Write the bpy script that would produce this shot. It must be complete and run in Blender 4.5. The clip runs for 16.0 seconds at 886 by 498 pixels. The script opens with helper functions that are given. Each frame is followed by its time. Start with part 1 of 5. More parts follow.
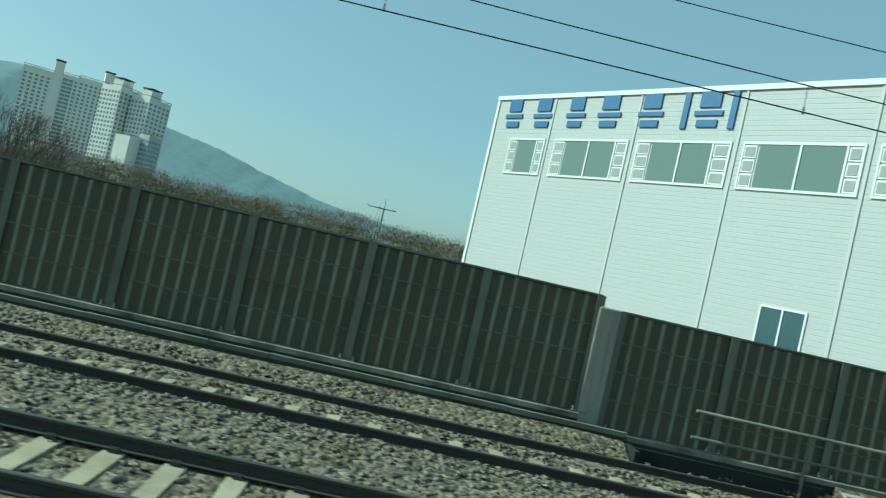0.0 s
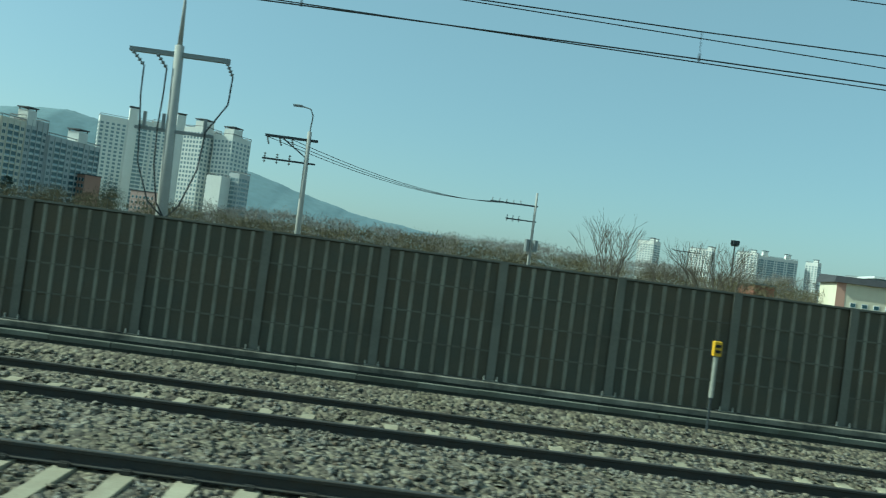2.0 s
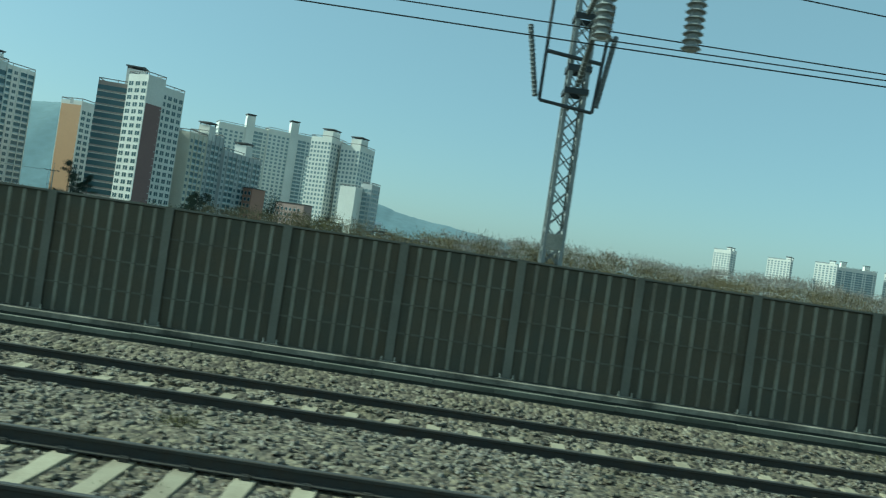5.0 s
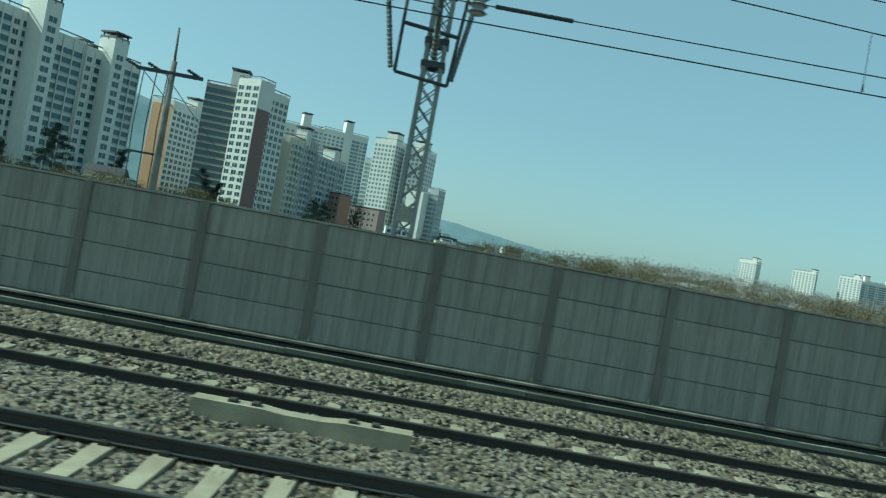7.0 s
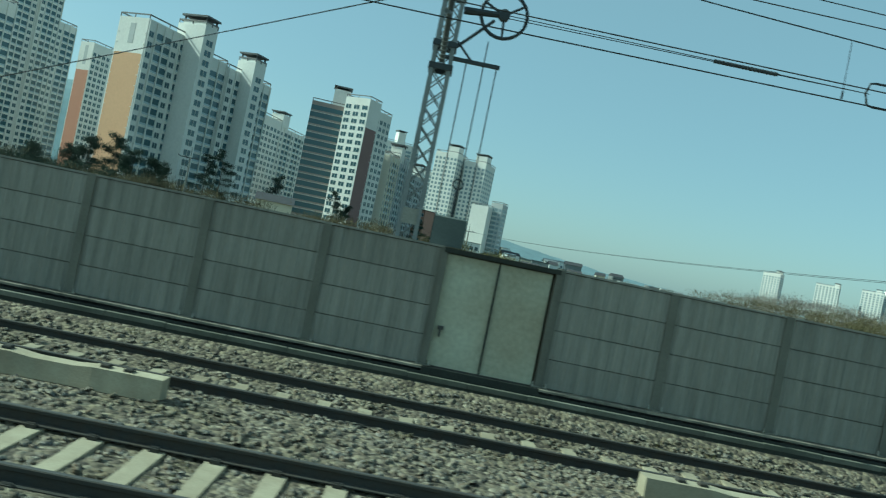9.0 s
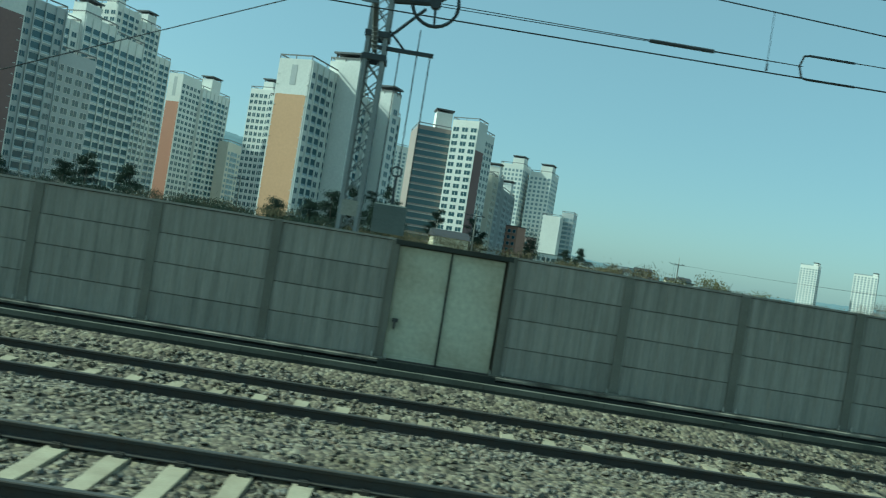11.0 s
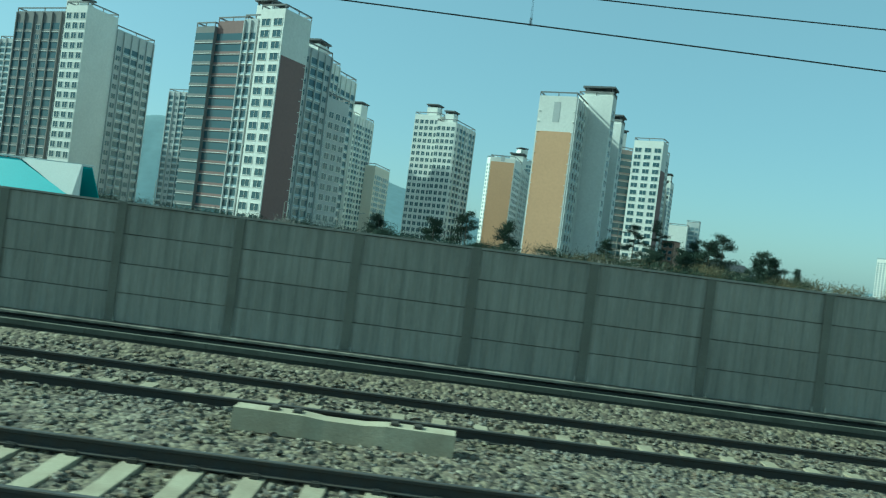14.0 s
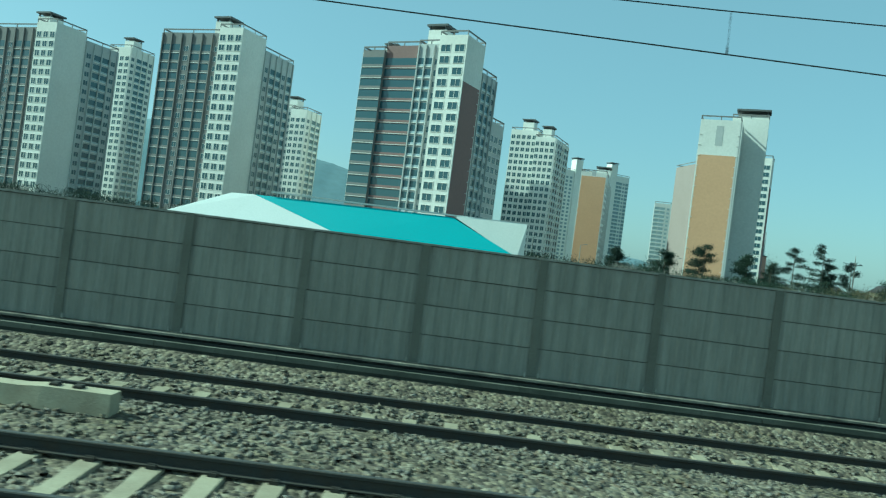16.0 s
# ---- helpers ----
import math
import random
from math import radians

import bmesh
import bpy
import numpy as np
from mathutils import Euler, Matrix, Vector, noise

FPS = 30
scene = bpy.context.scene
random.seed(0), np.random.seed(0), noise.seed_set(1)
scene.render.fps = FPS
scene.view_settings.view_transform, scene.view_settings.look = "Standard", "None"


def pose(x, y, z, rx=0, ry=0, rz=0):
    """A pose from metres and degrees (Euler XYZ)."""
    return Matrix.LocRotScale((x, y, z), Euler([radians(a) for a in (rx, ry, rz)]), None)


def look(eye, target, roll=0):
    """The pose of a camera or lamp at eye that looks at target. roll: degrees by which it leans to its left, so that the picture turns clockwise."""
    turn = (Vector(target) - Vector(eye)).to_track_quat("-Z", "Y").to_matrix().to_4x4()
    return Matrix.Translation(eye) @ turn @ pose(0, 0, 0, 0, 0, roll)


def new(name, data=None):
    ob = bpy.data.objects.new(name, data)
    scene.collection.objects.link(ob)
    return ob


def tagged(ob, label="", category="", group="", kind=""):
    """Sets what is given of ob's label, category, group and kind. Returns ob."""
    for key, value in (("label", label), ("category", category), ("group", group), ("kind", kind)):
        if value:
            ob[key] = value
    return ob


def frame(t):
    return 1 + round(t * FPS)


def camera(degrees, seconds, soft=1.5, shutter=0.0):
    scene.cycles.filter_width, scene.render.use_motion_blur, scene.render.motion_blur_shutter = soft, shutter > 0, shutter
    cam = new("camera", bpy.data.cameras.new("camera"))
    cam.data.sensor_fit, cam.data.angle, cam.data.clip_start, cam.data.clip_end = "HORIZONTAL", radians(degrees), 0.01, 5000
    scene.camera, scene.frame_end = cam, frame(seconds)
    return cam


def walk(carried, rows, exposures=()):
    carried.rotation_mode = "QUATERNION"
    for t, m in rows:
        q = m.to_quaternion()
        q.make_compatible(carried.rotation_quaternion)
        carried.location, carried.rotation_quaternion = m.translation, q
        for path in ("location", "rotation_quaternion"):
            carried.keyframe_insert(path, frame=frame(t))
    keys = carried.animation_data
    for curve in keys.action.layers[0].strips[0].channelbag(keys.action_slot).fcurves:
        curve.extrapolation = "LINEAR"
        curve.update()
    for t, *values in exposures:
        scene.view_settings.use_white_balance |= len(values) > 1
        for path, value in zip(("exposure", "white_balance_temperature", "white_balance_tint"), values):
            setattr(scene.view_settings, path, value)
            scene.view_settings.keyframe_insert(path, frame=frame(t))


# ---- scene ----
# A train window looks out over two tracks, a noise barrier and the apartment towers behind it.
# x runs along the tracks (the train goes towards -x), y away from the train, z = 0 at the top of the rails.
EYE_Z = 2.28
FOV = 60.47

# seconds, x along the track, yaw to the left, pitch up, lean of the picture (degrees)
PATH = [
    (0.0, 0.60, -2.53, 1.17, 13.01),
    (0.1, -1.68, -2.10, 1.00, 10.60),
    (0.2, -3.95, -1.70, 0.85, 9.70),
    (0.3, -6.22, -1.35, 0.74, 9.15),
    (0.4, -8.50, -1.08, 0.66, 8.85),
    (0.5, -10.78, -0.94, 0.63, 8.75),
    (1.0, -22.24, -0.69, 0.96, 7.41),
    (1.5, -33.73, -0.75, 0.83, 7.46),
    (2.0, -45.28, -0.95, 0.87, 7.59),
    (2.5, -56.86, -1.15, 0.70, 7.58),
    (3.0, -68.46, -0.98, 0.59, 7.52),
    (3.5, -80.16, -0.83, 0.49, 7.48),
    (4.0, -91.85, -0.75, 0.52, 7.87),
    (4.5, -103.56, 0.03, 0.52, 8.19),
    (7.0, -162.07, -0.50, 0.16, 10.44),
    (7.5, -173.68, -0.75, 0.21, 11.58),
    (8.0, -185.28, -0.91, 0.23, 11.66),
    (8.5, -196.84, -1.10, 0.21, 11.69),
    (9.0, -208.33, -1.32, 0.27, 11.60),
    (11.5, -264.54, -1.54, 0.29, 8.57),
    (12.0, -275.49, -1.80, 0.29, 8.12),
    (12.5, -286.51, -1.48, 0.27, 7.77),
    (13.0, -297.84, -1.36, 0.31, 7.79),
    (13.5, -309.20, -0.78, 0.19, 7.36),
    (14.0, -320.56, 0.03, 0.07, 7.37),
    (14.5, -331.98, -0.01, 0.28, 7.38),
    (15.0, -343.33, -0.05, 0.27, 7.43),
    (15.5, -354.58, 0.15, 0.24, 7.17),
    (16.0, -365.81, -0.35, 0.26, 7.36),
]


def row_pose(x, yaw, pitch, lean):
    eye = Vector((x, 0.0, EYE_Z))
    a, b = radians(yaw), radians(pitch)
    way = Vector((-math.sin(a) * math.cos(b), math.cos(a) * math.cos(b), math.sin(b)))
    return look(eye, eye + way * 10, lean)


cam = camera(FOV, 16.0, soft=1.2, shutter=0.045)
walk(cam, [(t, row_pose(x, yaw, pitch, lean)) for t, x, yaw, pitch, lean in PATH],
     exposures=[(0.0, 0.08, 5450, -26), (9.2, 0.08, 5450, -26), (12.5, 0.12, 5200, -34), (16.0, 0.18, 5100, -36)])

# ---- light: sun ahead along the line, so that walls beside the track are only grazed; clear hazy sky ----
SUN_TO = Vector((-1.27, 0.04, 1.0)).normalized()
world = bpy.data.worlds.new("world")
scene.world = world
world.use_nodes = True
wn, wl = world.node_tree.nodes, world.node_tree.links
sky = wn.new("ShaderNodeTexSky")
sky.sky_type = "NISHITA"
sky.sun_disc = False
sky.sun_elevation = math.asin(SUN_TO.z)
sky.sun_rotation = math.atan2(SUN_TO.x, SUN_TO.y)
sky.air_density, sky.dust_density, sky.ozone_density = 1.0, 1.6, 1.5
# a thin even haze over the clear sky
haze = wn.new("ShaderNodeMix")
haze.data_type = "RGBA"
haze.inputs[0].default_value = 0.58
haze.inputs[7].default_value = (2.32, 2.90, 3.16, 1)
wl.new(sky.outputs[0], haze.inputs[6])
wl.new(haze.outputs[2], wn["Background"].inputs[0])
wn["Background"].inputs[1].default_value = 0.15
sun = new("sun", bpy.data.lights.new("sun", "SUN"))
sun.data.energy, sun.data.angle, sun.data.color = 4.8, radians(0.6), (1.0, 0.94, 0.85)
sun.matrix_world = look((0, 0, 80), Vector((0, 0, 80)) - SUN_TO)

# ---- helpers ----


def material(name, color, rough=0.8, color2=None, scale=4.0, fine=60.0, amount=0.35, bump=0.15, metal=0.0, rand=0.0,
             stretch=(1, 1, 1), spec=0.4):
    """A surface with grain at two scales; color2 is what stains and wear turn it to; rand: how much single pieces differ."""
    m = bpy.data.materials.new(name)
    m.use_nodes = True
    n, l = m.node_tree.nodes, m.node_tree.links
    b = n["Principled BSDF"]
    b.inputs["Roughness"].default_value, b.inputs["Metallic"].default_value = rough, metal
    b.inputs["Specular IOR Level"].default_value = spec
    co = n.new("ShaderNodeTexCoord")
    mp = n.new("ShaderNodeMapping")
    mp.inputs["Scale"].default_value = stretch
    geo = n.new("ShaderNodeNewGeometry")
    l.new(geo.outputs["Position"], mp.inputs[0])
    big, small = n.new("ShaderNodeTexNoise"), n.new("ShaderNodeTexNoise")
    for tex, sc, det in ((big, scale, 5), (small, fine, 3)):
        tex.inputs["Scale"].default_value, tex.inputs["Detail"].default_value = sc, det
        l.new(mp.outputs[0], tex.inputs["Vector"])
    c2 = color2 or tuple(c * 0.55 for c in color)
    mix = n.new("ShaderNodeMix")
    mix.data_type = "RGBA"
    mix.inputs[6].default_value, mix.inputs[7].default_value = (*color, 1), (*c2, 1)
    ramp = n.new("ShaderNodeMapRange")
    ramp.inputs[1].default_value, ramp.inputs[2].default_value = 0.35, 0.75
    ramp.inputs[3].default_value, ramp.inputs[4].default_value = 0.0, min(1.0, amount * 2)
    l.new(big.outputs[0], ramp.inputs[0])
    l.new(ramp.outputs[0], mix.inputs[0])
    hsv = n.new("ShaderNodeHueSaturation")
    l.new(mix.outputs[2], hsv.inputs["Color"])
    val = n.new("ShaderNodeMapRange")
    val.inputs[3].default_value, val.inputs[4].default_value = 1 - amount * 0.6, 1 + amount * 0.6
    l.new(small.outputs[0], val.inputs[0])
    if rand:
        info = n.new("ShaderNodeObjectInfo")
        rr = n.new("ShaderNodeMapRange")
        rr.inputs[3].default_value, rr.inputs[4].default_value = 1 - rand, 1 + rand
        l.new(info.outputs["Random"], rr.inputs[0])
        mul = n.new("ShaderNodeMath")
        mul.operation = "MULTIPLY"
        l.new(val.outputs[0], mul.inputs[0])
        l.new(rr.outputs[0], mul.inputs[1])
        l.new(mul.outputs[0], hsv.inputs["Value"])
    else:
        l.new(val.outputs[0], hsv.inputs["Value"])
    l.new(hsv.outputs[0], b.inputs["Base Color"])
    if bump:
        bp = n.new("ShaderNodeBump")
        bp.inputs["Strength"].default_value, bp.inputs["Distance"].default_value = bump, 0.02
        l.new(small.outputs[0], bp.inputs["Height"])
        l.new(bp.outputs[0], b.inputs["Normal"])
    return m


def stones_material(name, tones, size, patch=None):
    """Broken stone: every stone (Voronoi cell or loose stone) has its own tone."""
    m = bpy.data.materials.new(name)
    m.use_nodes = True
    n, l = m.node_tree.nodes, m.node_tree.links
    b = n["Principled BSDF"]
    b.inputs["Roughness"].default_value = 0.9
    geo = n.new("ShaderNodeNewGeometry")
    vor = n.new("ShaderNodeTexVoronoi")
    vor.inputs["Scale"].default_value = 1 / size
    vor.inputs["Randomness"].default_value = 1.0
    l.new(geo.outputs["Position"], vor.inputs["Vector"])
    add = n.new("ShaderNodeMath")
    add.operation = "ADD"
    sep = n.new("ShaderNodeSeparateColor")
    l.new(vor.outputs["Color"], sep.inputs[0])
    l.new(sep.outputs[0], add.inputs[0])
    l.new(geo.outputs["Random Per Island"], add.inputs[1])
    fr = n.new("ShaderNodeMath")
    fr.operation = "FRACT"
    l.new(add.outputs[0], fr.inputs[0])
    ramp = n.new("ShaderNodeValToRGB")
    while len(ramp.color_ramp.elements) < len(tones):
        ramp.color_ramp.elements.new(0.5)
    for i, c in enumerate(tones):
        ramp.color_ramp.elements[i].position = i / (len(tones) - 1)
        ramp.color_ramp.elements[i].color = (*c, 1)
    l.new(fr.outputs[0], ramp.inputs[0])
    noise_tex = n.new("ShaderNodeTexNoise")
    noise_tex.inputs["Scale"].default_value, noise_tex.inputs["Detail"].default_value = 0.9, 6
    l.new(geo.outputs["Position"], noise_tex.inputs["Vector"])
    mr = n.new("ShaderNodeMapRange")
    mr.inputs[1].default_value, mr.inputs[2].default_value = 0.5, 0.72
    mr.inputs[3].default_value, mr.inputs[4].default_value = 0.0, 0.75
    l.new(noise_tex.outputs[0], mr.inputs[0])
    mix = n.new("ShaderNodeMix")
    mix.data_type, mix.blend_type = "RGBA", "MULTIPLY"
    l.new(mr.outputs[0], mix.inputs[0])
    l.new(ramp.outputs[0], mix.inputs[6])
    mix.inputs[7].default_value = (*(patch or (0.62, 0.60, 0.50)), 1)
    l.new(mix.outputs[2], b.inputs["Base Color"])
    dist = n.new("ShaderNodeBump")
    dist.inputs["Strength"].default_value, dist.inputs["Distance"].default_value = 1.0, 0.04
    dist.invert = True
    l.new(vor.outputs["Distance"], dist.inputs["Height"])
    l.new(dist.outputs[0], b.inputs["Normal"])
    return m


def glass_dark(name, color, rough=0.08):
    m = bpy.data.materials.new(name)
    m.use_nodes = True
    b = m.node_tree.nodes["Principled BSDF"]
    b.inputs["Base Color"].default_value = (*color, 1)
    b.inputs["Roughness"].default_value = rough
    b.inputs["Specular IOR Level"].default_value = 0.6
    return m


def mesh_of(name, verts, faces, mats, index=None, smooth=False):
    me = bpy.data.meshes.new(name)
    me.from_pydata([tuple(v) for v in verts], [], faces)
    for mt in mats:
        me.materials.append(mt)
    if index is not None:
        me.polygons.foreach_set("material_index", index)
    if smooth:
        me.polygons.foreach_set("use_smooth", [True] * len(me.polygons))
    me.update()
    return me


class Build:
    """Collects boxes, prisms, tubes and sheets into one mesh."""

    def __init__(self):
        self.v, self.f, self.i = [], [], []

    def add(self, verts, faces, mat=0):
        k = len(self.v)
        self.v += [tuple(q) for q in verts]
        self.f += [tuple(k + j for j in f) for f in faces]
        self.i += [mat] * len(faces)
        return self

    def box(self, x0, x1, y0, y1, z0, z1, mat=0, m=None, bevel=0.0):
        b = bevel
        if b:
            vs = []
            for z, inset in ((z0, 0), (z1 - b, 0), (z1, b)):
                vs += [(x0 + inset, y0 + inset, z), (x1 - inset, y0 + inset, z), (x1 - inset, y1 - inset, z), (x0 + inset, y1 - inset, z)]
            fs = [(3, 2, 1, 0), (8, 9, 10, 11)]
            for r in (0, 4):
                fs += [(r + a, r + (a + 1) % 4, r + 4 + (a + 1) % 4, r + 4 + a) for a in range(4)]
        else:
            vs = [(x0, y0, z0), (x1, y0, z0), (x1, y1, z0), (x0, y1, z0), (x0, y0, z1), (x1, y0, z1), (x1, y1, z1), (x0, y1, z1)]
            fs = [(3, 2, 1, 0), (4, 5, 6, 7), (0, 1, 5, 4), (1, 2, 6, 5), (2, 3, 7, 6), (3, 0, 4, 7)]
        if m is not None:
            vs = [m @ Vector(q) for q in vs]
        return self.add(vs, fs, mat)

    def tube(self, a, b, r0, r1=None, sides=8, mat=0, caps=True):
        a, b = Vector(a), Vector(b)
        r1 = r0 if r1 is None else r1
        w = (b - a).normalized()
        u = w.orthogonal().normalized()
        t = w.cross(u)
        vs = []
        for c, r in ((a, r0), (b, r1)):
            vs += [c + (u * math.cos(2 * math.pi * k / sides) + t * math.sin(2 * math.pi * k / sides)) * r for k in range(sides)]
        fs = [(k, (k + 1) % sides, sides + (k + 1) % sides, sides + k) for k in range(sides)]
        if caps:
            fs += [tuple(reversed(range(sides))), tuple(range(sides, 2 * sides))]
        return self.add(vs, fs, mat)

    def path(self, pts, r, sides=6, mat=0):
        """One tube swept along the points."""
        pts = [Vector(p) for p in pts]
        vs, fs = [], []
        for i, p in enumerate(pts):
            w = (pts[min(i + 1, len(pts) - 1)] - pts[max(i - 1, 0)]).normalized()
            u = w.cross(Vector((0, 0, 1)) if abs(w.z) < 0.9 else Vector((0, 1, 0))).normalized()
            t = w.cross(u)
            vs += [p + (u * math.cos(2 * math.pi * k / sides) + t * math.sin(2 * math.pi * k / sides)) * r for k in range(sides)]
        for i in range(len(pts) - 1):
            fs += [(i * sides + k, i * sides + (k + 1) % sides, (i + 1) * sides + (k + 1) % sides, (i + 1) * sides + k) for k in range(sides)]
        fs += [tuple(reversed(range(sides))), tuple(range(len(vs) - sides, len(vs)))]
        return self.add(vs, fs, mat)

    def extrude(self, profile, x0, x1, mat=0):
        """A closed profile of (y, z) drawn along x."""
        k = len(profile)
        vs = [(x0, y, z) for y, z in profile] + [(x1, y, z) for y, z in profile]
        fs = [(j, (j + 1) % k, k + (j + 1) % k, k + j) for j in range(k)]
        fs += [tuple(reversed(range(k))), tuple(range(k, 2 * k))]
        return self.add(vs, fs, mat)

    def mesh(self, name, mats, smooth=False):
        return mesh_of(name, self.v, self.f, mats, self.i, smooth)


def thing(name, x=0, y=0, z=0, label="", category="", group="", kind="", turn=0.0):
    ob = new(name)
    ob.empty_display_size = 0.2
    ob.matrix_basis = pose(x, y, z, 0, 0, turn)
    return tagged(ob, label, category, group, kind)


def part(name, data, parent, m=None, label="", kind=""):
    """Links a mesh as one part under a thing or part; m is its pose in the parent's frame."""
    ob = new(name, data)
    ob.parent = parent
    if m is not None:
        ob.matrix_basis = m
    return tagged(ob, label, kind=kind)


def solo(name, data, label="", category="", group="", kind="", m=None):
    ob = new(name, data)
    if m is not None:
        ob.matrix_basis = m
    return tagged(ob, label, category, group, kind)


rng = random.Random(7)

# ---- materials ----
BALLAST = stones_material("ballast", [(0.047, 0.040, 0.033), (0.171, 0.154, 0.114), (0.242, 0.223, 0.167), (0.086, 0.073, 0.055), (0.261, 0.242, 0.187), (0.133, 0.098, 0.064), (0.214, 0.205, 0.178), (0.109, 0.100, 0.084)], 0.055, (0.62, 0.58, 0.36))
# darker than the loose stones, to carry shade in the gaps between them
BED_STONE = stones_material("ballast_bed_stone", [(0.03, 0.025, 0.018), (0.12, 0.10, 0.07), (0.22, 0.19, 0.125), (0.05, 0.042, 0.03), (0.28, 0.25, 0.18)], 0.075)
SOIL = material("dry_soil", (0.12, 0.105, 0.075), 0.95, (0.075, 0.07, 0.05), 0.08, 3.0, 0.5, 0.3)
RAIL_STEEL = material("rusty_rail_side", (0.055, 0.056, 0.052), 0.95, (0.062, 0.052, 0.04), 6, 50, 0.4, 0.2, 0.0, spec=0.15)
RAIL_TOP = material("dull_rail_head", (0.10, 0.10, 0.095), 0.65, (0.06, 0.055, 0.05), 3, 40, 0.25, 0.0, 0.5)
SLEEPER = material("sleeper_concrete", (0.36, 0.325, 0.23), 0.9, (0.22, 0.185, 0.125), 2.5, 40, 0.4, 0.25, 0, 0.15)
CONCRETE = material("pale_concrete", (0.38, 0.37, 0.325), 0.9, (0.22, 0.23, 0.19), 1.6, 30, 0.45, 0.25, 0, 0.12)
# very dark tone shared by trough walls, lids, plinths and footings
CONCRETE_DARK = material("dark_concrete", (0.050, 0.054, 0.044), 0.95, (0.028, 0.030, 0.025), 1.2, 25, 0.5, 0.3)
FENCE_DARK = material("absorber_panel", (0.088, 0.087, 0.066), 0.95, (0.108, 0.090, 0.060), 1.3, 45, 0.5, 0.4, 0, 0.05)
FENCE_RIB = material("panel_rib", (0.25, 0.242, 0.192), 0.9, (0.15, 0.132, 0.098), 1.5, 30, 0.5, 0.25, 0, 0.05)
POST_STEEL = material("barrier_post", (0.178, 0.174, 0.142), 0.85, (0.125, 0.122, 0.098), 1.5, 40, 0.4, 0.2, 0.0, 0.08)
CROSS_RAIL = material("barrier_cross_rail", (0.155, 0.15, 0.118), 0.9, (0.10, 0.09, 0.068), 1.5, 30, 0.5, 0.25, 0, 0.05)
WALL_GREY = material("grey_concrete_panel", (0.31, 0.30, 0.258), 0.92, (0.185, 0.18, 0.152), 1.1, 14, 0.42, 0.3, 0, 0.07, (8, 1, 0.6))
# near-black colour paints the shade inside the drain pit
PIT_SHADE = material("pit_shade", (0.022, 0.026, 0.024), 0.9, (0.012, 0.014, 0.013), 2, 25, 0.4, 0.2)
RIM_STONE = material("mossy_rim_concrete", (0.165, 0.165, 0.132), 0.92, (0.075, 0.08, 0.06), 1.3, 25, 0.5, 0.25, 0, 0.25)
LEDGE_STONE = material("patchy_ledge_concrete", (0.32, 0.29, 0.225), 0.92, (0.04, 0.04, 0.032), 2.2, 30, 0.6, 0.3)
LID_STONE = material("weathered_lid_concrete", (0.25, 0.245, 0.21), 0.92, (0.11, 0.105, 0.085), 1.4, 25, 0.5, 0.25, 0, 0.2)
# ---- ground, tracks, barrier ----
X0, X1 = 46.0, -420.0
TRACKS = (6.73, 10.72)
GAUGE = 0.755


def terrain():
    xs = list(np.linspace(-4200, X1 - 60, 14)) + list(np.linspace(X1, X0, 40)) + list(np.linspace(X0 + 80, 4200, 14))
    ys = [-4000, -800, -150, -30, -7.0, -5.2, 13.2, 15.5, 22, 40, 70, 120, 200, 320, 500, 800, 1400, 2400, 4600]
    zs = [-1.2, -1.2, -1.2, -1.2, -1.0, -0.26, -0.26, -0.3, -0.5, -0.7, -0.8, -0.8, -0.6, -0.3, 0, 0, 0, 0, 0]
    vs = [(x, y, z) for x in xs for y, z in zip(ys, zs)]
    k = len(ys)
    fs = [(i * k + j, (i + 1) * k + j, (i + 1) * k + j + 1, i * k + j + 1) for i in range(len(xs) - 1) for j in range(k - 1)]
    return mesh_of("ground", vs, fs, [SOIL])


solo("ground", terrain(), "dry brown earth and winter grass reaching the horizon", "ground", kind="structure")

# ballast bed: a shaped sheet of broken stone, with loose stones lying on it
BED = [(-5.0, -0.55), (-4.2, -0.22), (5.2, -0.12), (5.7, -0.12), (5.9, -0.15), (6.04, -0.205), (7.42, -0.205), (7.56, -0.14), (7.8, -0.10), (8.3, -0.05), (9.2, -0.05), (9.65, -0.10), (9.86, -0.15), (10.03, -0.215), (10.95, -0.215), (11.1, -0.15), (11.35, -0.13), (11.6, -0.10), (12.05, -0.015), (12.3, 0.105), (12.42, 0.125)]


def bed_z(y):
    return float(np.interp(y, [a for a, _ in BED], [b for _, b in BED]))


def ballast_bed():
    xs = np.sort(np.concatenate([np.linspace(X0, X1, 234), [4.75, 4.85, 8.35, 8.45]]))[::-1]
    ys = np.concatenate([np.linspace(-5, 4.8, 8), np.linspace(5.2, 12.42, 46)])
    vs = [(x, y, (-0.75 if 4.8 < x < 8.4 and y > 11.85 else bed_z(y)) + (0.008 if 5.9 < y < 7.56 or 9.86 < y < 11.0 else 0.03) * noise.noise(Vector((x * 0.9, y * 1.1, 0))) + 0.008 * noise.noise(Vector((x * 2.7, y * 3.1, 5)))) for x in xs for y in ys]
    k = len(ys)
    fs = [(i * k + j, (i + 1) * k + j, (i + 1) * k + j + 1, i * k + j + 1)[::-1] for i in range(len(xs) - 1) for j in range(k - 1)]
    return mesh_of("ballast_bed", vs, fs, [BED_STONE])


solo("ballast_bed", ballast_bed(), "grey and tan crushed stone bed under the tracks", "ballast", kind="stuff")


